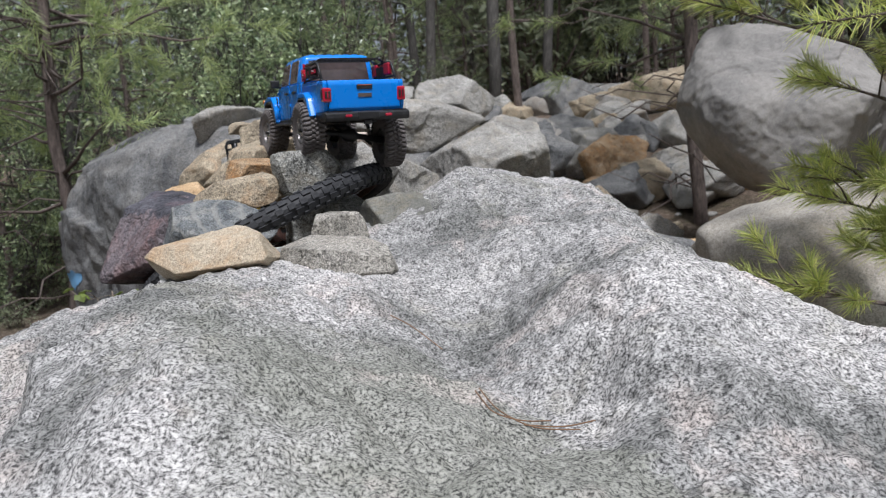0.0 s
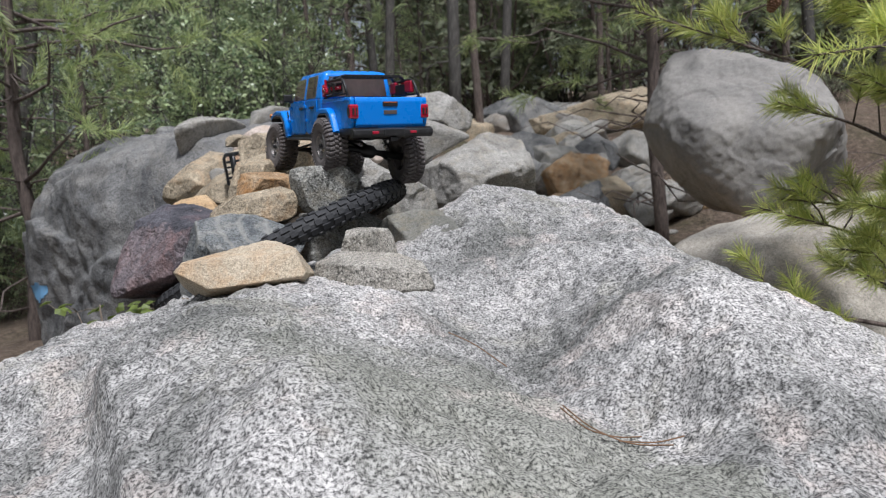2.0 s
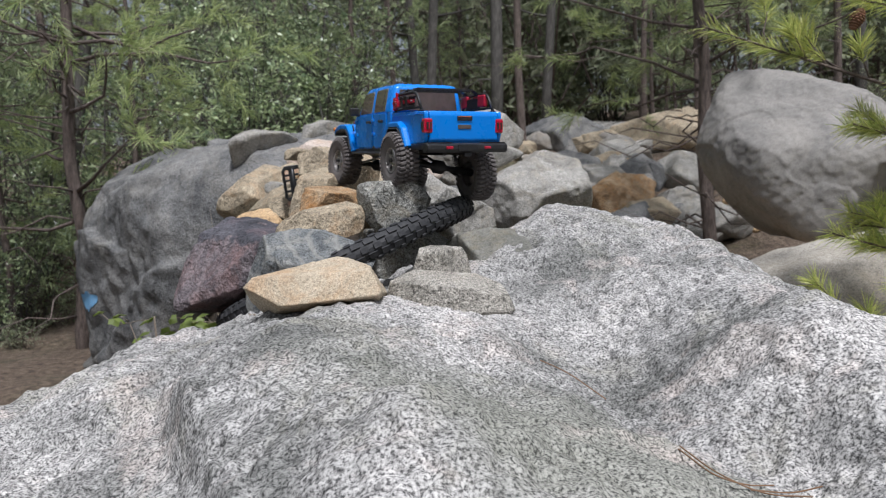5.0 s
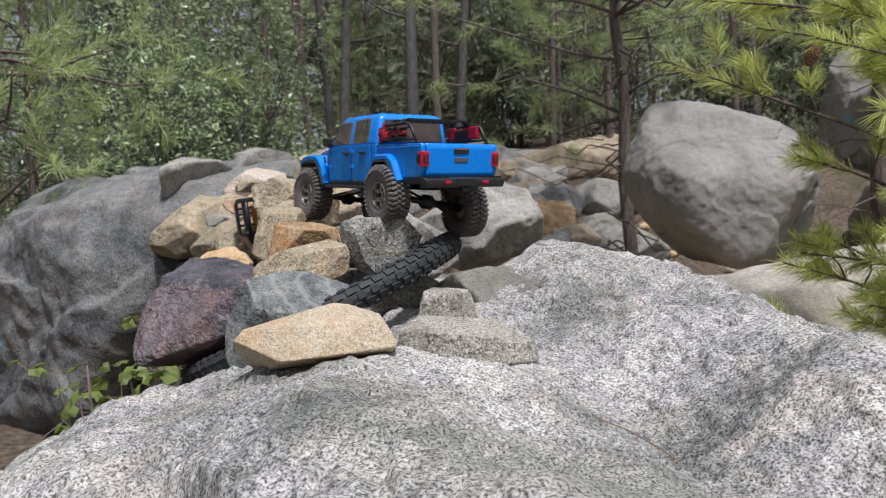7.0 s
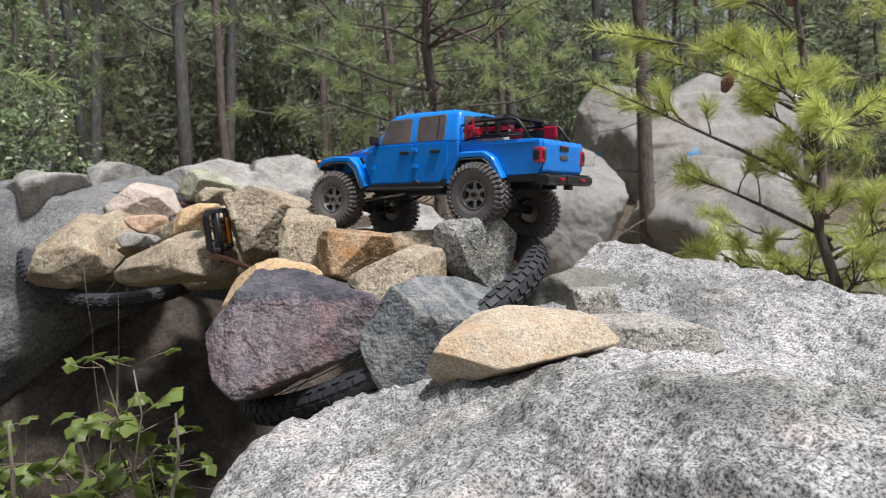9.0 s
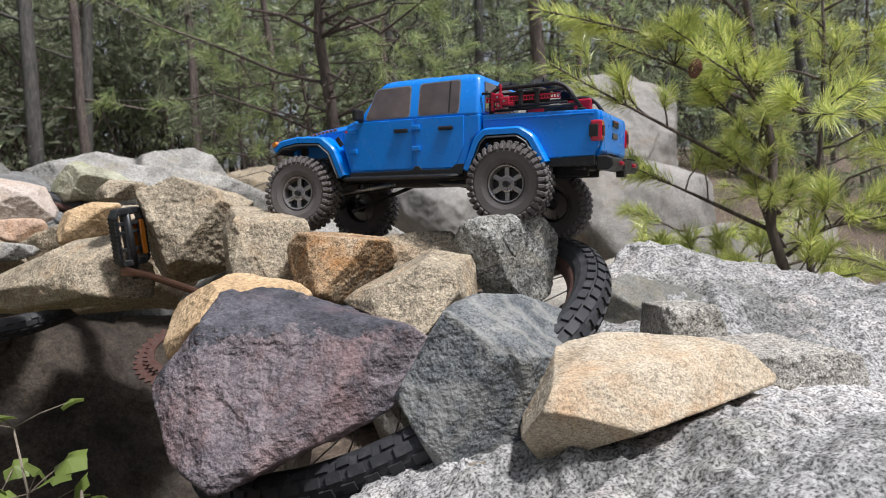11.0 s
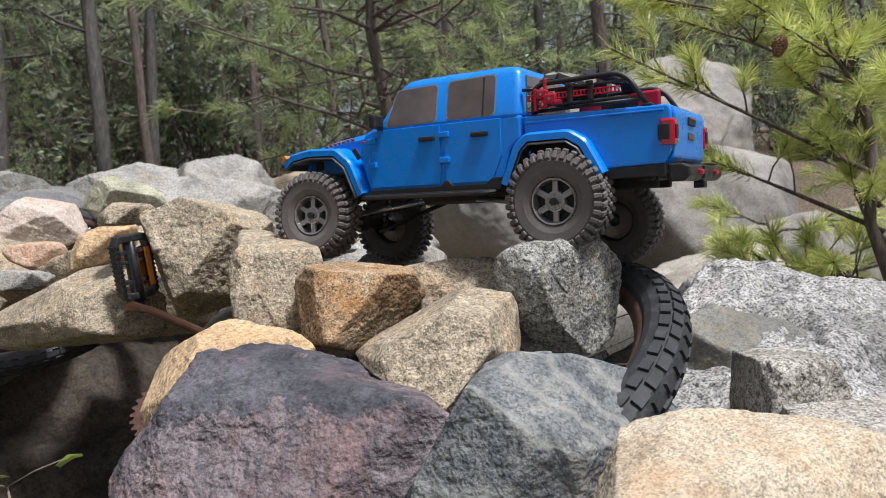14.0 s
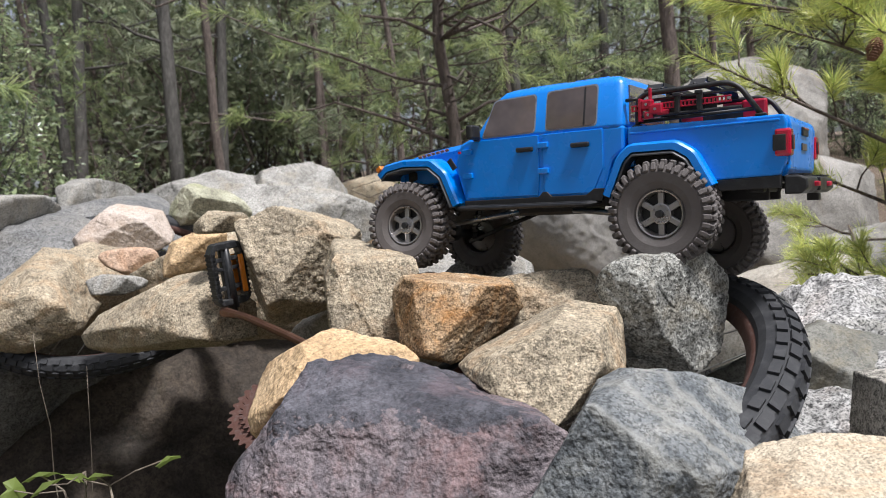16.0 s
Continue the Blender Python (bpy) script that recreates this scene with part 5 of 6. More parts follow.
        box(bm, (-0.052, side * 0.0885, 0.071), (0.16, 0.002, 0.0025), 0.0009)
        part("crease", bm, BLUE, wall)
        bm = bmesh.new()
        slab(bm, [(-0.066, 0.012), (-0.132, 0.014), (-0.132, 0.001), (-0.070, 0.0)], side * 0.078, side * 0.0868, 0.001)
        part("lower_panel", bm, BLACK, car, "black lower rear panel")
        bm = bmesh.new()
        box(bm, (-0.01, side * 0.063, 0.053), (0.088, 0.029, 0.024), 0.008, seg=3)
        part("bed_wheel_well", bm, BLUE, car, "blue raised wheel housing in the bed")
        # tail light: red lens round a dark block
        bm = bmesh.new()
        box(bm, (-0.1345, side * 0.0805, 0.0475), (0.016, 0.0185, 0.0290), 0.003)
        tl = part("tail_light", bm, REDLENS, car, "red tail light")
        bm = bmesh.new()
        box(bm, (-0.1315, side * 0.0895, 0.0475), (0.0125, 0.002, 0.0165), 0.0008)
        box(bm, (-0.1430, side * 0.0800, 0.0475), (0.002, 0.011, 0.0145), 0.0008)
        part("lamp_cover", bm, BLACK, tl, "smoked lamp cover")
        bm = bmesh.new()
        box(bm, (-0.1437, side * 0.0800, 0.0475), (0.0012, 0.0025, 0.0145), 0)
        part("lamp_stripe", bm, REDLENS, tl)
    bm = bmesh.new()
    box(bm, (-0.052, 0, 0.030), (0.170, 0.158, 0.004), 0.0015)
    for k in range(9):
        box(bm, (-0.052, (k - 4) * 0.0135, 0.0325), (0.160, 0.006, 0.002), 0.0008)
    part("bed_floor", bm, BLUE, car, "blue ribbed bed floor")
    bm = bmesh.new()
    box(bm, (-0.050, 0, 0.0262), (0.176, 0.160, 0.003), 0.001)
    part("bed_underside", bm, BLACK, car, "black underside of the bed")
    bm = bmesh.new()
    box(bm, (0.028, 0, 0.056), (0.006, 0.166, 0.046), 0.002)
    part("bed_front", bm, BLUE, car)
    bm = bmesh.new()
    slab(bm, [(-0.1335, 0.012), (-0.1395, 0.020), (-0.1410, 0.068), (-0.138, 0.0765), (-0.1315, 0.0765), (-0.1285, 0.068), (-0.1285, 0.014)], -0.0775, 0.0775, 0.0025)
    gate = part("tailgate", bm, BLUE, car, "blue tailgate")
    bm = bmesh.new()
    box(bm, (-0.1415, 0, 0.0625), (0.003, 0.034, 0.0095), 0.001)
    part("tailgate_handle", bm, BLACK, gate, "dark tailgate handle")
    bm = bmesh.new()
    box(bm, (-0.1425, 0, 0.0655), (0.003, 0.030, 0.0016), 0.0005)
    part("handle_stripe", bm, ORANGEBAR, gate)
    bm = bmesh.new()
    box(bm, (-0.1410, 0, 0.0455), (0.0016, 0.030, 0.008), 0.0006)
    part("badge", bm, GREYBAR, gate, "dark plain badge")
    # bumpers
    bm = bmesh.new()
    slab(bm, [(-0.136, -0.006), (-0.152, -0.006), (-0.1585, 0.0), (-0.1575, 0.010), (-0.150, 0.0135), (-0.136, 0.0135)], -0.091, 0.091, 0.002)
    for k in range(14):
        for s in (-1, 1):
            box(bm, (-0.147, s * (0.036 + k * 0.0038), 0.0142), (0.014, 0.0018, 0.0014))
    box(bm, (-0.158, 0, 0.004), (0.004, 0.046, 0.014), 0.001)
    box(bm, (-0.150, 0, -0.010), (0.012, 0.016, 0.008), 0.001)
    rb = part("rear_bumper", bm, BLACK, car, "black stepped rear bumper")
    for s in (-1, 1):
        bm = bmesh.new()
        box(bm, (-0.159, s * 0.043, 0.004), (0.007, 0.014, 0.0055), 0.0015)
        part("tow_hook", bm, RED, rb, "red tow hook")
    bm = bmesh.new()
    slab(bm, [(0.392, -0.004), (0.402, -0.002), (0.405, 0.010), (0.398, 0.016), (0.388, 0.014)], -0.058, 0.058, 0.002)
    tube(bm, rounded([(0.398, -0.03, 0.014), (0.408, -0.024, 0.03), (0.408, 0.024, 0.03), (0.398, 0.03, 0.014)], 0.01), 0.003, 8)
    for s in (-1, 1):
        tube(bm, [(0.396, s * 0.056, 0.007), (0.392, s * 0.088, 0.006)], 0.0075, 10)
    fb = part("front_bumper", bm, BLACK, car, "black front bumper")
    for s in (-1, 1):
        bm = bmesh.new()
        box(bm, (0.404, s * 0.05, 0.018), (0.012, 0.006, 0.008), 0.0015)
        part("tow_hook", bm, RED, fb, "red tow hook")
    # rack over the bed
    for s in (1, -1):
        y = s * 0.0815
        bm = bmesh.new()
        tube(bm, rounded([(0.020, y, 0.078), (0.020, y, 0.1145), (-0.088, y, 0.1165), (-0.113, y, 0.079)], 0.016, 6), 0.0030, 10)
        rack = part("rack_hoop", bm, BLACK, car, "black tubular bed rack", True)
        bm = bmesh.new()
        tube(bm, [(0.020, y, 0.0835), (-0.108, y, 0.0855)], 0.0022, 8)
        tube(bm, [(0.020, y, 0.1065), (-0.094, y, 0.1075)], 0.0018, 8)
        tube(bm, [(0.020, y, 0.110), (0.034, y * 0.98, 0.110)], 0.0022, 8)
        for x, z in ((0.020, 0.0785), (-0.113, 0.0785)):
            box(bm, (x, y, z), (0.011, 0.009, 0.003), 0.001)
        for x in (0.004, -0.044):
            tube(bm, [(x, y - s * 0.003, 0.1165), (x, y - s * 0.003, 0.121)], 0.0018, 6)
        part("rack_rail", bm, BLACK, rack, "", True)
        bm = bmesh.new()
        box(bm, (-0.036, y - s * 0.006, 0.0965), (0.062, 0.002, 0.023), 0.0008)
        part("rack_panel", bm, BLACK, rack, "black mounting panel")
    for x in (0.003, -0.046):
        bm = bmesh.new()
        n, w = 11, 0.0085
        span = 0.066
        for k in range(n):
            y0, y1 = -span + k * 2 * span / n, -span + (k + 1) * 2 * span / n
            cy, hy, rr = (y0 + y1) / 2, (y1 - y0) / 2, 0.0036
            for z, flip in ((0.1265, False), (0.1245, True)):
                sq, ci = [], []
                for i in range(16):
                    a = i * math.tau / 16
                    c, si = math.cos(a), math.sin(a)
                    q = 1 / max(abs(c), abs(si))
                    sq.append(bm.verts.new((x + w * c * q, cy + hy * si * q, z)))
                    ci.append(bm.verts.new((x + rr * c, cy + rr * si, z)))
                for i in range(16):
                    j = (i + 1) % 16
                    f = (sq[i], sq[j], ci[j], ci[i])
                    bm.faces.new(f[::-1] if flip else f)
        for s in (-1, 1):
            box(bm, (x + s * w, 0, 0.1252), (0.0012, 2 * span, 0.0046))
            slab(bm, [(x - w, 0.1165), (x + w, 0.1165), (x + w, 0.119), (x - w, 0.119)], s * 0.0815, s * 0.0765)
            a = [bm.verts.new(p) for p in ((x - w, s * span, 0.1265), (x + w, s * span, 0.1265), (x + w, s * 0.078, 0.1188), (x - w, s * 0.078, 0.1188))]
            bm.faces.new(a)
        part("rack_crossbar", bm, BLACK, car, "black perforated crossbar")
    # farm jack on one side
    y = 0.0865
    bm = bmesh.new()
    for dz in (-0.0028, 0.0028):
        box(bm, (-0.030, y, 0.0985 + dz), (0.110, 0.0030, 0.0016), 0.0004)
    for k in range(26):
        box(bm, (0.024 - k * 0.0043, y, 0.0985), (0.0017, 0.0028, 0.0056))
    jack = part("farm_jack", bm, RED, car, "red farm jack strapped to the rack")
    bm = bmesh.new()
    box(bm, (0.0145, y, 0.096), (0.004, 0.008, 0.026), 0.001)
    box(bm, (0.006, y + 0.001, 0.1015), (0.014, 0.008, 0.011), 0.002)
    box(bm, (-0.004, y + 0.001, 0.0955), (0.016, 0.009, 0.012), 0.002)
    box(bm, (0.004, y + 0.002, 0.0895), (0.010, 0.006, 0.008), 0.0015)
    box(bm, (-0.012, y + 0.001, 0.091), (0.014, 0.006, 0.006), 0.0015)
    box(bm, (0.003, y, 0.1125), (0.003, 0.005, 0.015), 0.0008)
    part("jack_head", bm, RED, jack)
    for px, pz in ((0.006, 0.1015), (-0.004, 0.0955), (0.004, 0.0895), (-0.0835, 0.0985)):
        bm = bmesh.new()
        tube(bm, [(px, y + 0.003, pz), (px, y + 0.0068, pz)], 0.0016, 8)
        part("bolt", bm, STEEL, jack)
    bm = bmesh.new()
    tube(bm, [(0.016, y + 0.0015, 0.0885), (-0.095, y + 0.0015, 0.0885)], 0.0017, 8)
    for x in (-0.028, -0.052):
        box(bm, (x, y + 0.001, 0.0985), (0.006, 0.008, 0.021), 0.0015)
        box(bm, (x, y + 0.005, 0.1085), (0.008, 0.005, 0.004), 0.001)
    part("jack_clamp", bm, BLACK, jack, "black clamps")
    # red cans on the other side
    for x, w in ((0.003, 0.030), (-0.073, 0.030)):
        bm = bmesh.new()
        box(bm, (x, -0.079, 0.1015), (w, 0.010, 0.026), 0.003)
        part("fuel_can", bm, RED, car, "red plastic can on the rack")
    bm = bmesh.new()
    box(bm, (-0.035, -0.0795, 0.1015), (0.018, 0.008, 0.014), 0.002)
    box(bm, (-0.050, -0.0795, 0.1105), (0.030, 0.006, 0.004), 0.001)
    part("tool_block", bm, RED, car, "red tool block on the rack")
    # running gear
    bm = bmesh.new()
    for s in (-1, 1):
        box(bm, (0.14, s * 0.030, -0.004), (0.50, 0.010, 0.016), 0.002)
    box(bm, (0.16, 0, -0.012), (0.10, 0.072, 0.018), 0.004)
    box(bm, (0.20, 0, 0.015), (0.12, 0.09, 0.03), 0.004)
    box(bm, (-0.03, 0, 0.016), (0.20, 0.11, 0.018), 0.003)
    for x in (-0.1, 0.37):
        box(bm, (x, 0, 0.004), (0.016, 0.10, 0.014), 0.002)
    part("chassis", bm, BLACK, car, "black ladder frame")
    hubs = {"fl": (0.347, 0.0905, -0.029), "fr": (0.341, -0.0905, -0.054), "rl": (-0.012, 0.0905, -0.022), "rr": (-0.022, -0.0905, -0.054)}
    for a, b, dx in (("fl", "fr", 0.012), ("rl", "rr", 0.010)):
        A, B = Vector(hubs[a]), Vector(hubs[b])
        bm = bmesh.new()
        tube(bm, [A.lerp(B, 0.06), A.lerp(B, 0.12), A.lerp(B, 0.40), A.lerp(B, 0.45), A.lerp(B, 0.55), A.lerp(B, 0.60), A.lerp(B, 0.94)], [0.009, 0.0065, 0.0065, 0.015, 0.015, 0.0065, 0.009], 12)
        part("axle", bm, BLACK, car, "black axle housing", True)
        for s in (1, -1):
            hub = A if s > 0 else B
            top = Vector((hub.x + (-0.035 if hub.x > 0.1 else 0.042), s * 0.046, 0.052))
            base = Vector((hub.x + (-0.004 if hub.x > 0.1 else 0.008), s * 0.052, hub.z - 0.004))
            bm = bmesh.new()
            tube(bm, [base, base.lerp(top, 0.55)], 0.0042, 10)
            tube(bm, [base.lerp(top, 0.5), top], 0.0058, 10)
            sh = part("shock", bm, STEEL, car, "coil-over shock absorber", True)
            bm = bmesh.new()
            spring(bm, base.lerp(top, 0.1), base.lerp(top, 0.85), 0.0075, 9, 0.0009)
            part("coil_spring", bm, BLACK, sh, "", True)
            bm = bmesh.new()
            mid = Vector((0.205 if hub.x > 0.1 else 0.125, s * 0.036, -0.016))
            tube(bm, [mid, Vector((hub.x, s * 0.048, hub.z - 0.006))], 0.0032, 8)
            part("link", bm, STEEL if s > 0 else BLACK, car, "suspension link rod", True)
    bm = bmesh.new()
    tube(bm, [(0.13, 0, -0.014), (0.02, 0, -0.034)], 0.004, 8)
    part("drive_shaft", bm, BLACK, car, "", True)
    bm = bmesh.new()
    tube(bm, [(0.20, 0, -0.014), (0.325, 0, -0.03)], 0.004, 8)
    part("drive_shaft", bm, BLACK, car, "", True)
    wheel(car, hubs["fl"], 6, 4)
    wheel(car, hubs["fr"], 6, 4)
    wheel(car, hubs["rl"], 0, 0)
    wheel(car, hubs["rr"], 0, 0)


pickup()


# ---------------------------------------------------------------- plants
def blades(rng, centres, ways, length, width, droop=0.0):
    """Thin flat blades from centres along ways: vertices and faces."""
    n = len(centres)
    L = length * rng.uniform(0.75, 1.15, n)[:, None]
    side = np.cross(ways, rng.normal(size=(n, 3)))
    side /= np.linalg.norm(side, axis=1)[:, None] + 1e-9
    mid = centres + ways * L * 0.55 + np.array([0, 0, -droop * 0.25]) * L
    tip = centres + ways * L + np.array([0, 0, -droop]) * L
    w = width * 0.5
    v = np.stack([centres - side * w * 0.8, centres + side * w * 0.8, mid + side * w, mid - side * w, tip], 1).reshape(-1, 3)
    f = []
    for i in range(n):
        k = 5 * i
        f += [(k, k + 1, k + 2, k + 3), (k + 3, k + 2, k + 4)]
    return v, f


def leaves(rng, centres, size, flat=0.4):
    """Small pointed leaves, folded a little, at centres."""
    n = len(centres)
    nrm = rng.normal(size=(n, 3)) * (1 - flat) + np.array([0, 0, 1.0]) * flat * 1.6
    nrm /= np.linalg.norm(nrm, axis=1)[:, None]
    u = np.cross(nrm, rng.normal(size=(n, 3)))
    u /= np.linalg.norm(u, axis=1)[:, None] + 1e-9
    w = np.cross(nrm, u)
    s = size * rng.uniform(0.6, 1.25, n)[:, None]
    a, b = centres - u * s * 0.5, centres + u * s * 0.5
    l, r = centres + w * s * 0.24 + nrm * s * 0.08, centres - w * s * 0.24 + nrm * s * 0.08
    v = np.stack([a, r, b, l], 1).reshape(-1, 3)
    f = []
    for i in range(n):
        k = 4 * i
        f += [(k, k + 1, k + 2), (k, k + 2, k + 3)]
    return v, f


def raw(name, vf, mat):
    me = bpy.data.meshes.new(name)
    me.from_pydata(vf[0].tolist(), [], vf[1])
    me.materials.append(mat)
    return me


def limb(rng, a, b, bend, n=6):
    a, b = np.array(a, float), np.array(b, float)
    t = np.linspace(0, 1, n)[:, None]
    wob = rng.normal(size=(n, 3)) * bend * np.linalg.norm(b - a)
    return (a + (b - a) * t + wob * np.sin(t * math.pi)).tolist()


def tufts(rng, path, per, length, width, start=0.25):
    """Needles set all round a twig, more towards its tip and leaning forward."""
    P = np.array(path, float)
    seg = np.linalg.norm(np.diff(P, axis=0), axis=1)
    cum = np.r_[0, np.cumsum(seg)]
    t = start + (1 - start) * rng.uniform(0, 1, per) ** 0.75
    at = np.stack([np.interp(t * cum[-1], cum, P[:, k]) for k in range(3)], -1)
    fwd = P[-1] - P[-2]
    fwd /= np.linalg.norm(fwd)
    out = rng.normal(size=(per, 3))
    out -= (out @ fwd)[:, None] * fwd
    out /= np.linalg.norm(out, axis=1)[:, None]
    lean = rng.uniform(0.5, 1.7, per)[:, None]
    d = out + fwd * lean + np.array([0, 0, 0.25])
    d /= np.linalg.norm(d, axis=1)[:, None]
    return blades(rng, at, d, length, width, 0.12)


def merged(parts):
    v, f, k = [], [], 0
    for a, b in parts:
        v.append(a)
        f += [tuple(i + k for i in q) for q in b]
        k += len(a)
    return np.concatenate(v), f


def cone_mesh():
    bm = bmesh.new()
    tube(bm, [(0, 0, 0.0), (0, 0, -0.01), (0, 0, -0.035), (0, 0, -0.06)], [0.006, 0.014, 0.013, 0.004], 10)
    for row in range(9):
        z = -0.004 - row * 0.0062
        r = 0.0165 * math.sin(min(1.0, (row + 1.6) / 6) * math.pi / 2) * (1 if row < 5 else 1 - (row - 4) * 0.13)
        for k in range(9):
            a = (k + 0.5 * (row % 2)) * 40
            m = Matrix.Translation((0, 0, z)) @ pose(0, 0, 0, 0, 0, a) @ Matrix.Translation((r, 0, 0)) @ pose(0, 0, 0, 0, 35, 0)
            vs = box(bm, (0, 0, 0), (0.0085, 0.0085, 0.0032), 0.001, seg=1)
            bmesh.ops.transform(bm, matrix=m, verts=vs)
    return bm


def near_pine():
    """The young pine beside the granite, its branches reaching over it."""
    rng = np.random.default_rng(11)
    tree = new("pine_tree")
    tagged(tree, "young pine tree with long bright green needles beside the rocks", "tree")
    bm = bmesh.new()
    tube(bm, limb(rng, (1.618, 2.045, 0.45), (1.535, 2.224, 2.6), 0.008, 9), [0.026, 0.024, 0.021, 0.018, 0.016, 0.014, 0.012, 0.010, 0.007], 9)
    part("trunk", bm, BARK, tree, "thin rough brown trunk", True)
    base = lambda z: (1.618 + -0.038 * (z - 0.45), 2.045 + 0.083 * (z - 0.45), z)  # noqa: E731
    mains = [[base(1.40), (1.36, 2.246, 1.546), (1.03, 2.315, 1.687), (0.71, 2.376, 1.825)], [base(1.62), (1.40, 2.12, 1.75), (1.02, 2.07, 1.82)], [base(1.22), (1.50, 2.42, 1.40), (1.22, 2.45, 1.50)],
             [base(0.85), (1.50, 2.38, 1.02), (1.12, 2.40, 1.15)], [base(1.70), (1.35, 1.90, 1.62), (0.86, 1.64, 1.58)], [base(0.95), (1.60, 2.05, 1.06), (1.42, 1.80, 1.12)],
             [base(1.95), (1.50, 2.25, 2.08), (1.15, 2.20, 2.14)], [base(1.15), (1.65, 2.0, 1.24), (1.52, 1.7, 1.30)],
             [base(1.85), (1.35, 2.5, 2.0), (0.95, 2.6, 2.06)], [base(0.72), (1.5, 2.25, 0.86), (1.3, 2.1, 0.95)],
             [base(1.66), (1.45, 2.36, 1.84), (1.05, 2.40, 1.92)], [base(1.72), (1.52, 2.3, 1.88), (1.22, 2.30, 1.97)], [base(1.50), (1.55, 2.25, 1.66), (1.28, 2.22, 1.76)], [base(1.60), (1.58, 2.2, 1.76), (1.33, 2.10, 1.86)],
             [base(1.42), (1.62, 2.2, 1.56), (1.38, 2.05, 1.66)], [base(1.30), (1.6, 2.24, 1.44), (1.36, 2.15, 1.53)], [base(1.18), (1.62, 2.2, 1.30), (1.40, 2.05, 1.38)], [base(0.98), (1.6, 2.25, 1.08), (1.34, 2.15, 1.16)],
             [base(0.88), (1.58, 2.28, 0.95), (1.28, 2.20, 1.02)], [base(1.05), (1.5, 2.42, 1.12), (1.22, 2.44, 1.17)]]
    for k in range(6):
        z = rng.uniform(2.05, 2.5) if k < 3 else rng.uniform(0.6, 0.95)
        a = rng.uniform(0, math.tau)
        l = rng.uniform(0.4, 0.75)
        b = base(z)
        mains.append([b, (b[0] + l * 0.55 * math.cos(a), b[1] + l * 0.55 * math.sin(a), z + 0.10), (b[0] + l * math.cos(a), b[1] + l * math.sin(a), z + 0.2)])
    for path in mains:
        bm = bmesh.new()
        P = [list(p) for p in rounded(path, 0.2, 5)]
        tube(bm, P, [0.0085 - 0.0055 * i / (len(P) - 1) for i in range(len(P))], 7)
        green = [tufts(rng, P, 170, 0.080, 0.0022, 0.66)]
        for q in range(6):
            f = rng.uniform(0.35, 0.97)
            i = int(f * (len(P) - 1))
            a = np.array(P[i])
            fwd = np.array(P[-1]) - np.array(P[0])
            fwd /= np.linalg.norm(fwd)
            side = rng.normal(size=3)
            side[2] = abs(side[2]) * 0.7
            d = fwd * 0.8 + side / np.linalg.norm(side) * 0.9
            d /= np.linalg.norm(d)
            tw = limb(rng, a, a + d * rng.uniform(0.10, 0.22), 0.04, 4)
            tube(bm, tw, [0.0035, 0.003, 0.0026, 0.002], 5)
            green.append(tufts(rng, tw, 125, 0.080, 0.0022, 0.45))
        br = part("branch", bm, BARK, tree, "", True)
        ob = new("needles", raw("needles", merged(green), NEEDLE))
        ob.parent = br
        tagged(ob, "long green pine needles")
    for pts in (((1.80, 2.32, 0.98), (1.62, 2.2, 1.06), (1.45, 2.12, 1.03), (1.32, 2.05, 0.94)), ((1.83, 2.33, 0.80), (1.66, 2.16, 0.93), (1.50, 2.05, 0.92), (1.38, 1.98, 0.85)),
                ((1.80, 2.32, 1.12), (1.68, 2.1, 1.20), (1.62, 1.95, 1.17)), ((1.82, 2.33, 1.05), (1.95, 2.1, 1.12), (2.0, 1.9, 1.05), (2.02, 1.75, 0.95)), ((1.80, 2.32, 0.90), (1.62, 2.34, 0.98), (1.46, 2.36, 0.95), (1.30, 2.36, 0.98))):
        bm = bmesh.new()
        Q = [list(p) for p in rounded(pts, 0.09, 5)]
        tube(bm, Q, [0.006 - 0.0045 * i / (len(Q) - 1) for i in range(len(Q))], 6)
        for q in range(6):
            s = np.array(Q[rng.integers(3, len(Q))])
            tube(bm, limb(rng, s, s + rng.normal(size=3) * 0.06, 0.06, 4), [0.0018, 0.0015, 0.0012, 0.0008], 4)
        part("dead_branch", bm, TWIG, tree, "pale bare curved twig", True)
    for at in ((1.022, 2.074, 1.80), (1.22, 1.97, 2.06)):
        c = part("pine_cone", cone_mesh(), CONE, tree, "brown pine cone")
        c.matrix_basis = pose(*at, 20, 15, 40)


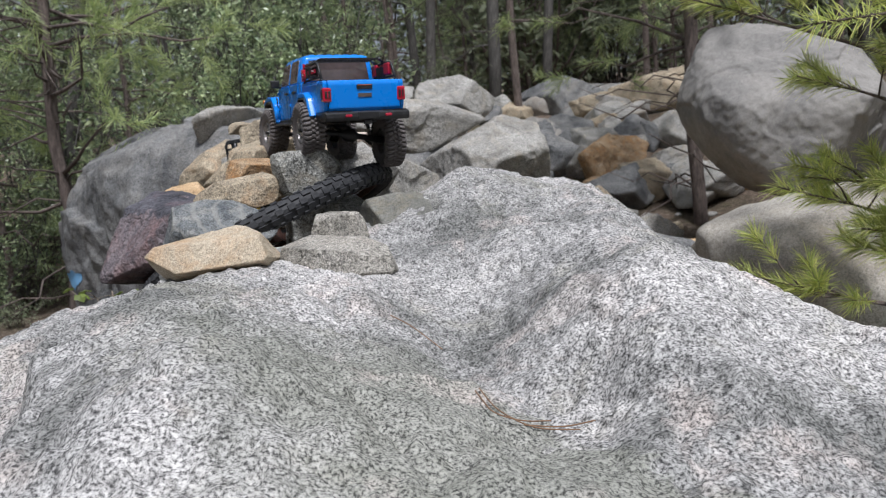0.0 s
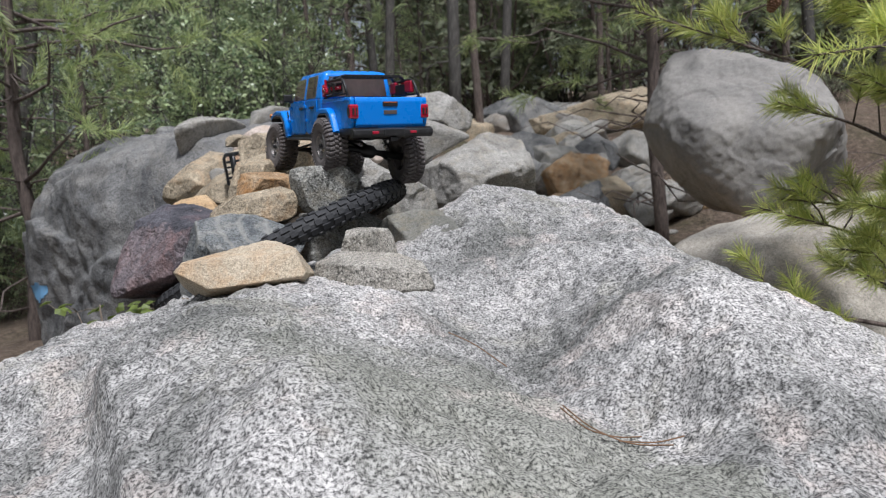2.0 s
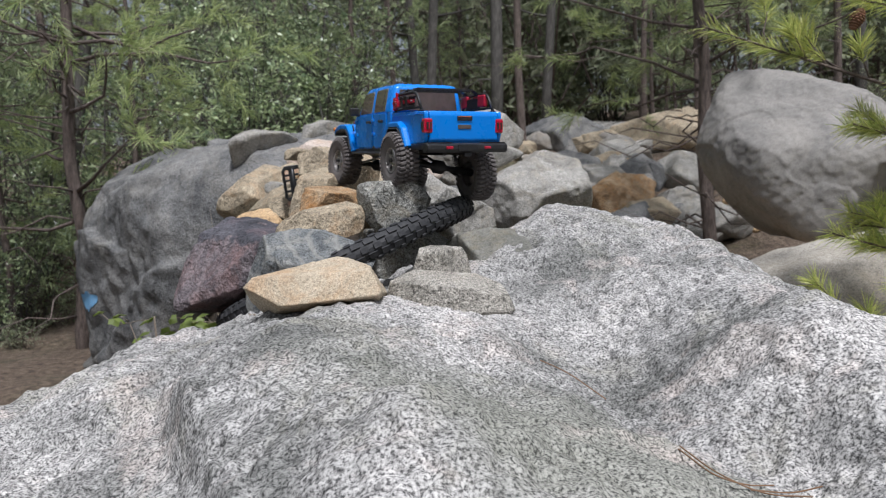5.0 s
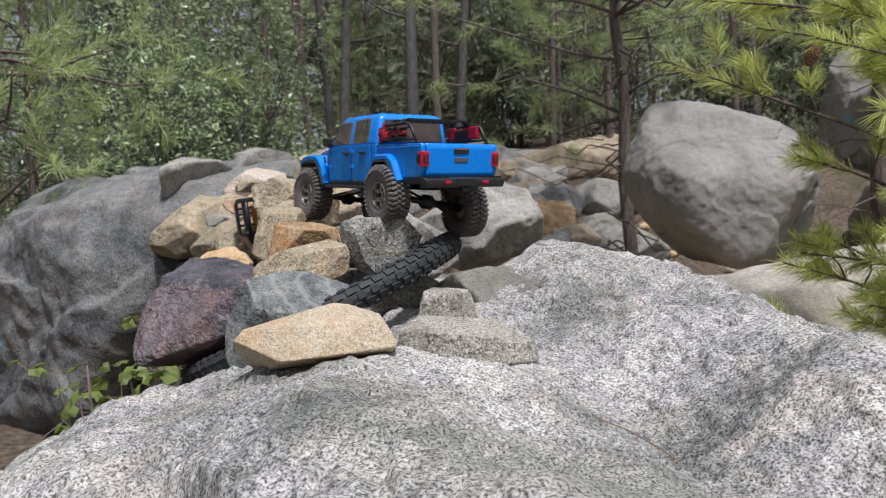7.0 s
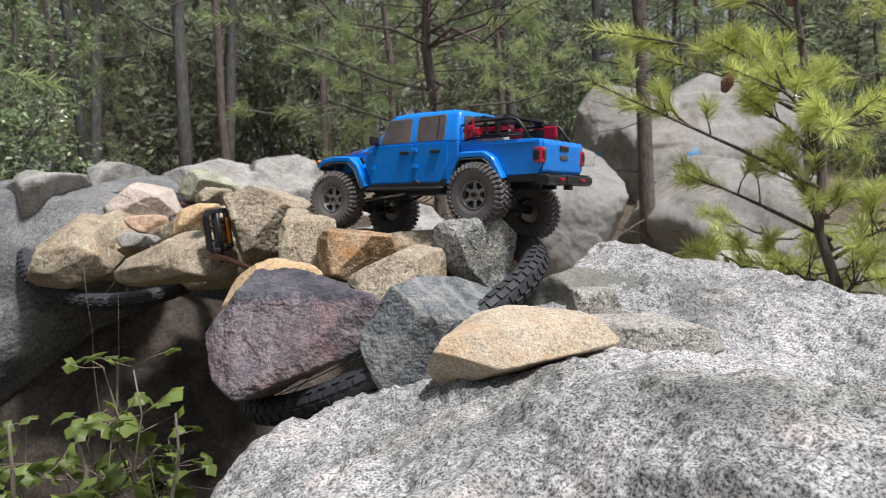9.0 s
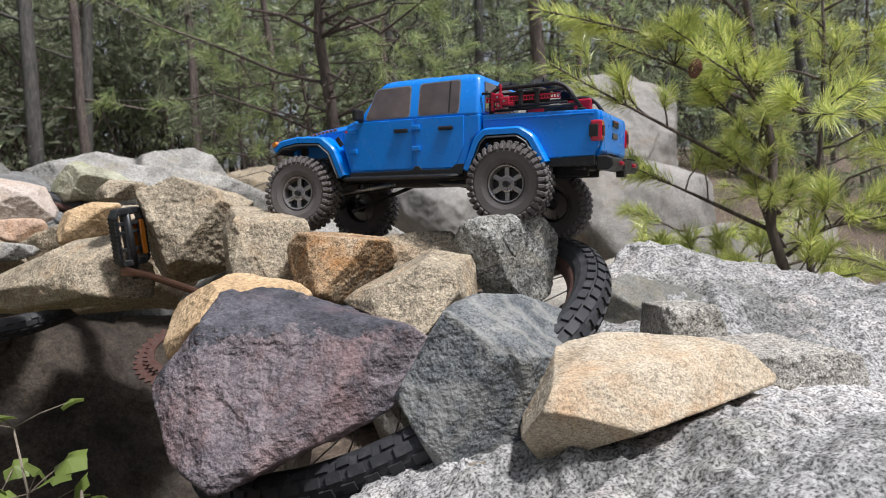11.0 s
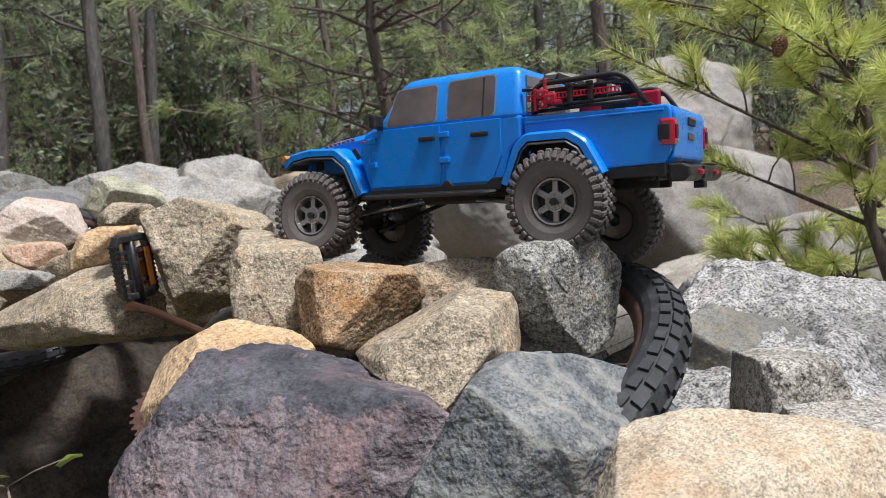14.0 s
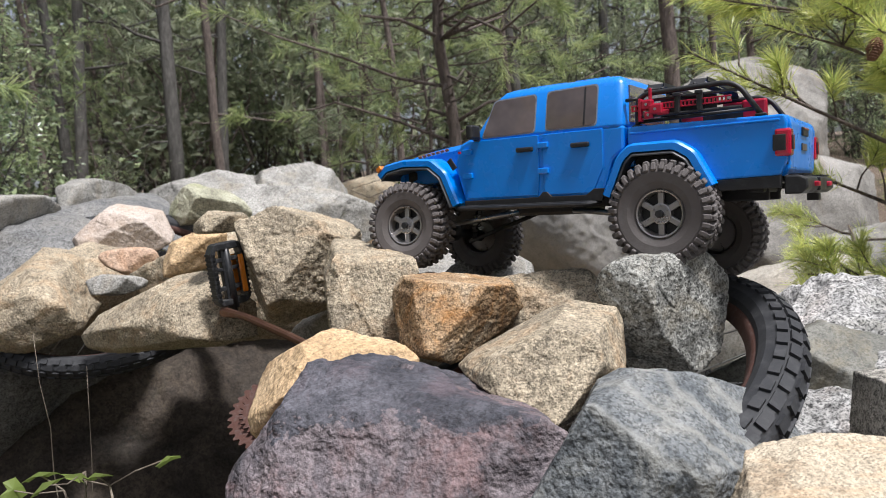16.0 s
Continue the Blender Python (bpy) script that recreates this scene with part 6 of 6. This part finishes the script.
def young_pine(x, y, height, seed, reach, count, label):
    """A small bushy pine: a thin stem and branches with tufts of long needles."""
    rng = np.random.default_rng(seed)
    tree = tagged(new("pine_tree"), label, "tree")
    z0 = high(x, y) - 0.05
    bm = bmesh.new()
    P = limb(rng, (x, y, z0), (x + rng.normal() * 0.1, y + rng.normal() * 0.1, z0 + height), 0.012, 8)
    tube(bm, P, [0.024 - 0.0025 * i for i in range(8)], 7)
    part("trunk", bm, BARK, tree, "", True)
    Pn = np.array(P)
    for k in range(count):
        f = (k + 0.5) / count
        z = z0 + height * (0.12 + 0.86 * f)
        s = np.array([np.interp(z, Pn[:, 2], Pn[:, 0]), np.interp(z, Pn[:, 2], Pn[:, 1]), z])
        a = k * 2.4 + rng.normal() * 0.3
        l = reach * (1.1 - 0.7 * f) * rng.uniform(0.7, 1.2)
        e = s + np.array([l * math.cos(a), l * math.sin(a), l * 0.35])
        bm = bmesh.new()
        B = limb(rng, s, e, 0.05, 6)
        tube(bm, B, [0.008, 0.007, 0.006, 0.005, 0.004, 0.003], 6)
        green = [tufts(rng, B, 110, 0.095, 0.0022, 0.55)]
        for q in range(6):
            c = np.array(B[rng.integers(2, 6)])
            d = (e - s) / l + rng.normal(size=3) * 0.6
            d /= np.linalg.norm(d)
            tw = limb(rng, c, c + d * rng.uniform(0.1, 0.2), 0.04, 4)
            tube(bm, tw, [0.0035, 0.003, 0.0026, 0.002], 5)
            green.append(tufts(rng, tw, 80, 0.092, 0.0022, 0.4))
        br = part("branch", bm, BARK, tree, "", True)
        ob = new("needles", raw("needles", merged(green), NEEDLE))
        ob.parent = br
        tagged(ob, "long green pine needles")


def pine(name, seed, height, clumps, mat, bark, spread, low=0.16, top=1.0, dead=0.8, girth=0.0062, per=20, needle=(0.17, 0.011)):
    rng = np.random.default_rng(seed)
    tree = new(name)
    bm = bmesh.new()
    r0 = height * girth
    n = 10
    lean = rng.normal(size=2) * 0.03 * height
    P = [(lean[0] * (i / n) ** 1.5 + rng.normal() * 0.02, lean[1] * (i / n) ** 1.5 + rng.normal() * 0.02, -0.4 + (height + 0.4) * i / n) for i in range(n + 1)]
    tube(bm, P, [r0 * (1 - 0.8 * i / n) + 0.006 for i in range(n + 1)], 8)
    Pn = np.array(P)
    at_z = lambda z: np.array([np.interp(z, Pn[:, 2], Pn[:, 0]), np.interp(z, Pn[:, 2], Pn[:, 1]), z])  # noqa: E731
    green = []
    for k in range(clumps):
        z = height * rng.uniform(low, top)
        a = rng.uniform(0, math.tau)
        l = spread * (1.1 - 0.75 * z / height) * rng.uniform(0.6, 1.2)
        s = at_z(z)
        e = s + np.array([l * math.cos(a), l * math.sin(a), l * rng.uniform(-0.1, 0.35)])
        lb = limb(rng, s, e, 0.05, 5)
        tube(bm, lb, [0.016, 0.012, 0.009, 0.007, 0.004], 5)
        for q in range(5):
            c = np.array(lb[rng.integers(2, 5)]) + rng.normal(size=3) * 0.07 * l
            d = rng.normal(size=3) + (e - s) / max(l, 0.01)
            d /= np.linalg.norm(d)
            green.append(tufts(rng, [c.tolist(), (c + d * 0.12).tolist(), (c + d * 0.28).tolist()], per, needle[0], needle[1], 0.0))
    for k in range(int(clumps * dead)):
        z = height * rng.uniform(0.05, 0.55)
        a = rng.uniform(0, math.tau)
        l = spread * rng.uniform(0.3, 0.8)
        s = at_z(z)
        tube(bm, limb(rng, s, s + np.array([l * math.cos(a), l * math.sin(a), l * rng.uniform(-0.25, 0.3)]), 0.07, 5), [0.009, 0.007, 0.006, 0.004, 0.002], 4)
    part("trunk", bm, bark, tree, "rough bark trunk with bare lower limbs", True)
    ob = new("crown", raw("crown", merged(green), mat))
    ob.parent = tree
    tagged(ob, "clumps of green needles")
    return tree


def shrub(name, seed, height, width, count, size, mat, bark):
    rng = np.random.default_rng(seed)
    tree = new(name)
    bm = bmesh.new()
    spots = []
    for k in range(14):
        a, l = rng.uniform(0, math.tau), width * rng.uniform(0.3, 1.0)
        top = np.array([l * math.cos(a), l * math.sin(a), height * rng.uniform(0.25, 1.0)])
        P = limb(rng, (rng.normal() * 0.08, rng.normal() * 0.08, -0.2), top, 0.07, 6)
        tube(bm, P, [0.018, 0.015, 0.012, 0.009, 0.006, 0.003], 5)
        for q in range(6):
            s = np.array(P[rng.integers(2, 6)])
            e = s + rng.normal(size=3) * width * 0.28
            tube(bm, limb(rng, s, e, 0.08, 3), [0.006, 0.004, 0.002], 3)
            spots += [e, (s + e) / 2]
    spots = np.array(spots)
    pick = (len(spots) * rng.uniform(0, 1, count) ** 1.7).astype(int)
    spots = rng.permutation(spots)
    c = spots[pick] + rng.normal(size=(count, 3)) * width * np.array([0.07, 0.07, 0.045])
    part("stem", bm, bark, tree, "", True)
    ob = new("foliage", raw("foliage", leaves(rng, c, size), mat))
    ob.parent = tree
    return tree


def high(x, y):
    return on_ground(x, y)


def forest():
    kinds = [tagged(pine("pine_tree", 31, 7.5, 26, NEEDLEFAR, BARK, 1.3), "slender pine with sparse green clumps in the wood", "tree", "trees of the wood"),
             tagged(pine("pine_tree", 32, 6.0, 30, NEEDLEFAR, BARK, 1.2), "small pine with bare lower limbs in the wood", "tree", "trees of the wood"),
             tagged(pine("tree", 33, 8.5, 9, LEAFDARK, BARKGREY, 1.0), "thin grey trunk almost bare of leaves", "tree", "trees of the wood"),
             tagged(pine("tree", 34, 6.5, 7, LEAFDARK, BARK, 0.9), "thin dark trunk with dead twigs", "tree", "trees of the wood")]
    bushes = [tagged(shrub("shrub", 51, 2.3, 1.0, 2300, 0.075, LEAF, BARKGREY), "tall glossy green shrub at the wood's edge", "shrub", "shrubs of the wood"),
              tagged(shrub("shrub", 52, 1.6, 0.9, 1700, 0.06, LEAFDARK, BARK), "dark green understory shrub", "shrub", "shrubs of the wood"),
              tagged(shrub("sapling", 53, 3.4, 1.0, 2200, 0.085, LEAF, BARKGREY), "leafy sapling in the wood", "tree", "shrubs of the wood")]
    broad = [tagged(shrub("broadleaf_tree", 54, 7.0, 2.0, 3200, 0.14, LEAFDARK, BARKGREY), "green broadleaf tree deep in the wood", "tree", "trees of the wood"),
             tagged(shrub("broadleaf_tree", 55, 5.0, 1.7, 2800, 0.13, LEAFDARK, BARK), "dark broadleaf tree deep in the wood", "tree", "trees of the wood")]
    rng = np.random.default_rng(77)
    first = set()

    def plant(ob, x, y, s=1.0, lean=0.0):
        m = pose(x, y, high(x, y) - 0.05, lean, 0, rng.uniform(0, 360)) @ Matrix.Scale(s, 4)
        if ob not in first:
            first.add(ob)
            ob.matrix_basis = m
        else:
            copy_thing(ob, m)

    # trees that stand out
    thin = tagged(pine("pine_tree", 35, 6.0, 34, NEEDLEMID, BARK, 1.5, 0.22, 0.75, 1.9, 0.0085, 80, (0.12, 0.0042)), "thin pine with green clumps and grey dead limbs", "tree", "trees of the wood")
    stout = tagged(pine("pine_tree", 36, 7.5, 16, NEEDLEFAR, BARK, 1.6, 0.5, 1.0, 1.5, 0.0105), "stout reddish pine trunk with long bare limbs", "tree", "trees of the wood")
    plant(thin, 1.955, 5.577)
    plant(stout, 3.96, 5.33)
    plant(kinds[0], 3.0, 8.4, 0.9)
    edge = tagged(pine("pine_tree", 37, 5.2, 22, NEEDLEMID, BARK, 1.25, 0.14, 0.8, 1.6, 0.0085, 80, (0.11, 0.004)), "thin dark pine trunk with light green tufts and bare twigs", "tree", "trees of the wood")
    plant(edge, -2.25, 4.35, 0.9, 3)
    plant(edge, -3.9, 5.4, 0.8, -3)
    plant(edge, -2.7, 6.6, 0.75, 2)
    plant(kinds[1], -3.0, 5.0, 0.6)
    plant(kinds[3], 0.95, 8.4, 1.1)
    plant(kinds[2], -0.2, 11.0, 1.2)
    plant(kinds[0], 4.7, 8.6, 1.0)
    plant(kinds[1], 3.2, 9.8, 0.9)
    for ob, x, y, s in ((bushes[0], -1.3, 7.9, 0.95), (bushes[0], -1.9, 7.4, 0.9), (bushes[2], -3.6, 7.0, 0.85), (bushes[1], 0.3, 9.6, 0.55), (bushes[2], -5.0, 6.4, 0.9), (bushes[1], -3.3, 5.6, 0.6),
                        (bushes[0], -4.6, 8.6, 1.1), (bushes[2], -2.6, 9.6, 1.1), (bushes[1], -2.3, 5.7, 0.5), (bushes[1], -2.9, 5.3, 0.55), (bushes[0], -1.8, 6.2, 0.45), (bushes[0], -3.4, 5.9, 0.6), (bushes[1], -2.7, 4.5, 0.35), (bushes[0], -3.3, 7.8, 0.7), (bushes[1], -4.1, 8.0, 0.8), (bushes[0], -2.7, 7.7, 0.6), (bushes[1], -2.3, 8.2, 0.7), (bushes[0], -3.8, 7.2, 0.6), (bushes[0], -1.5, 7.2, 0.75), (bushes[0], -1.1, 8.0, 0.8), (bushes[0], -2.0, 6.8, 0.65), (bushes[0], -1.0, 8.9, 1.0), (bushes[0], -1.7, 8.9, 1.1)):
        plant(ob, x, y, s)
    # undergrowth close behind the rocks: thick on one side, open and dark in the middle
    for k in range(22):
        a, d = rng.uniform(-62, 6), rng.uniform(5.4, 9.5)
        x, y = d * math.sin(radians(a)), d * math.cos(radians(a))
        if math.hypot(x + 1.0, y - 4.0) < 1.7 or x > -1.0:
            continue
        plant(bushes[int(rng.choice(3, p=[0.4, 0.35, 0.25]))], x, y, rng.uniform(0.4, 0.9))
    for k in range(34):
        a, d = rng.uniform(26, 75), rng.uniform(9.5, 13)
        plant(bushes[1 if a < 35 else int(rng.choice(3, p=[0.3, 0.5, 0.2]))], d * math.sin(radians(a)), d * math.cos(radians(a)), rng.uniform(0.4, 0.8))
    # the wood behind: trunks first, then crowns
    done, tries = 0, 0
    while done < 150 and tries < 4000:
        tries += 1
        a, d = rng.uniform(-78, 78), 8.0 + 22 * rng.uniform(0, 1) ** 1.2
        x, y = d * math.sin(radians(a)), d * math.cos(radians(a))
        if y < 4.5 or (x > 1.0 and d < 10.5) or (abs(x - 2.1) < 0.8 and d < 9):
            continue
        plant(kinds[int(rng.choice(4, p=[0.26, 0.26, 0.22, 0.26]))], x, y, rng.uniform(0.7, 1.3), rng.normal() * 5)
        done += 1
    for k in range(26):
        a, d = rng.uniform(-75, 75), rng.uniform(25, 38)
        plant(broad[k % 2], d * math.sin(radians(a)), d * math.cos(radians(a)), rng.uniform(1.3, 1.9), rng.normal() * 3)
    for k in range(48):
        a, d = rng.uniform(-75, 75), 14 + 20 * rng.uniform(0, 1)
        plant(broad[k % 2], d * math.sin(radians(a)), d * math.cos(radians(a)), rng.uniform(0.7, 1.4), rng.normal() * 3)
    for k in range(10):
        a, d = rng.uniform(2, 34), rng.uniform(17, 26)
        plant(broad[k % 2], d * math.sin(radians(a)), d * math.cos(radians(a)), rng.uniform(0.8, 1.3), rng.normal() * 3)
    for k in range(50):
        a, d = rng.uniform(-75, 75), 13 + 16 * rng.uniform(0, 1)
        plant(bushes[int(rng.choice(3, p=[0.3, 0.4, 0.3])) if a < -12 or a > 22 else 1], d * math.sin(radians(a)), d * math.cos(radians(a)), rng.uniform(0.8, 1.5))
    # unseen trees behind the viewpoint, added to block low sky light
    for k in range(30):
        a, d = rng.uniform(85, 275), rng.uniform(6, 14)
        plant((kinds + broad)[int(rng.choice([0, 1, 4, 5]))], d * math.sin(radians(a)), d * math.cos(radians(a)), rng.uniform(0.8, 1.2))


def seedlings():
    """Young maple-like shoots growing up out of the hollow."""
    rng = np.random.default_rng(9)
    for i, (x, y, z, n) in enumerate(((-0.86, 2.25, 0.98, 6), (-1.0, 2.3, 0.92, 8), (-0.78, 2.3, 0.92, 7), (-0.92, 2.15, 0.86, 8), (-1.1, 2.35, 0.96, 7), (-0.88, 2.4, 1.0, 5), (-0.70, 2.25, 0.84, 7), (-1.18, 2.25, 0.86, 8),
                                      (-1.02, 2.5, 1.0, 6), (-0.80, 2.1, 0.80, 8), (-1.25, 2.6, 0.98, 7), (-0.95, 2.4, 0.88, 8), (-0.84, 2.45, 0.84, 8), (-1.08, 2.2, 0.80, 8), (-0.72, 2.4, 0.92, 6), (-0.83, 2.25, 1.17, 3), (-0.80, 2.25, 1.14, 4), (-0.86, 2.25, 1.15, 4))):
        tree = new("seedling")
        tagged(tree, "small yellow-green leafy seedling in the dark hollow", "plant", "seedlings in the hollow")
        bm = bmesh.new()
        P = limb(rng, (x + rng.normal() * 0.04, y + 0.1, 0.45), (x, y, z), 0.05, 7)
        tube(bm, P, [0.004, 0.0038, 0.0035, 0.003, 0.0028, 0.0022, 0.0016], 5)
        ends = []
        for k in range(n + 7):
            s = np.array(P[rng.integers(3, 7)])
            e = s + np.array([rng.normal() * 0.06, rng.normal() * 0.05, rng.uniform(-0.01, 0.04)])
            tube(bm, limb(rng, s, e, 0.06, 3), 0.0012, 4)
            ends.append(e)
        part("stem", bm, TWIG, tree, "", True)
        for e in ends:
            bm = bmesh.new()
            s, a0 = rng.uniform(0.020, 0.036), rng.uniform(0, 360)
            nv = [bm.verts.new(Vector((s * r * math.cos(radians(t)), s * r * math.sin(radians(t)), -0.25 * s * r * r)))
                  for r, t in ((0.2, 180), (0.72, 140), (0.72, 112), (1.0, 80), (0.82, 52), (0.9, 30), (1.2, 0), (0.9, -30), (0.82, -52), (1.0, -80), (0.72, -112), (0.72, -140))]
            mid = bm.verts.new((0.1 * s, 0, 0.004))
            for k in range(12):
                bm.faces.new((mid, nv[k], nv[(k + 1) % 12]))
            lf = part("leaf", bm, MAPLE, tree)
            lf.matrix_basis = pose(*e, rng.normal() * 25 + 25, rng.normal() * 25, a0)


def litter():
    """Dry needles and a thin twig in the granite's groove; dead stems in the hollow."""
    rng = np.random.default_rng(4)
    top = lambda x, y: (x, y, float(granite_height(np.array([x]), np.array([y]))[0]) + 0.012)  # noqa: E731
    for pts in (((-0.06, 1.02), (-0.03, 0.985), (0.01, 0.95)), ((0.05, 0.80), (0.065, 0.745), (0.10, 0.715), (0.146, 0.715)), ((0.045, 0.79), (0.06, 0.735), (0.09, 0.73), (0.12, 0.738)), ((0.09, 0.722), (0.13, 0.722), (0.165, 0.733))):
        bm = bmesh.new()
        tube(bm, rounded([top(*p) for p in pts], 0.03), 0.0008, 5)
        tagged(new("dry_needle", mesh_of("dry_needle", bm, DRYNEEDLE)), "thin brown dry pine needle on the granite", "needle", "dry needles on the granite")
    for a, b, r in (((-0.95, 2.3, 0.45), (-0.93, 2.25, 1.02), 0.016), ((-1.12, 2.4, 0.45), (-1.05, 2.3, 1.05), 0.012), ((-0.80, 2.28, 0.45), (-0.74, 2.12, 1.05), 0.010), ((-0.86, 2.45, 0.9), (-0.87, 2.38, 1.37), 0.0014), ((-0.83, 2.5, 0.8), (-0.80, 2.4, 1.3), 0.0012)):
        bm = bmesh.new()
        tube(bm, limb(rng, a, b, 0.03 if r > 0.002 else 0.006, 7), [r * (1 - 0.13 * i) for i in range(7)], 6)
        tagged(new("dead_stem", mesh_of("dead_stem", bm, TWIG, True)), "thin pale dead stem rising from the hollow", "twig", "dead stems in the hollow")


near_pine()
young_pine(3.0, 2.6, 2.0, 61, 0.75, 20, "young bushy pine behind the rocks")
young_pine(2.35, 1.75, 1.5, 62, 0.6, 16, "small bushy pine beside the granite")
young_pine(2.3, 2.75, 0.8, 63, 0.5, 12, "low bushy pine among pale boulders")
seedlings()
litter()
forest()
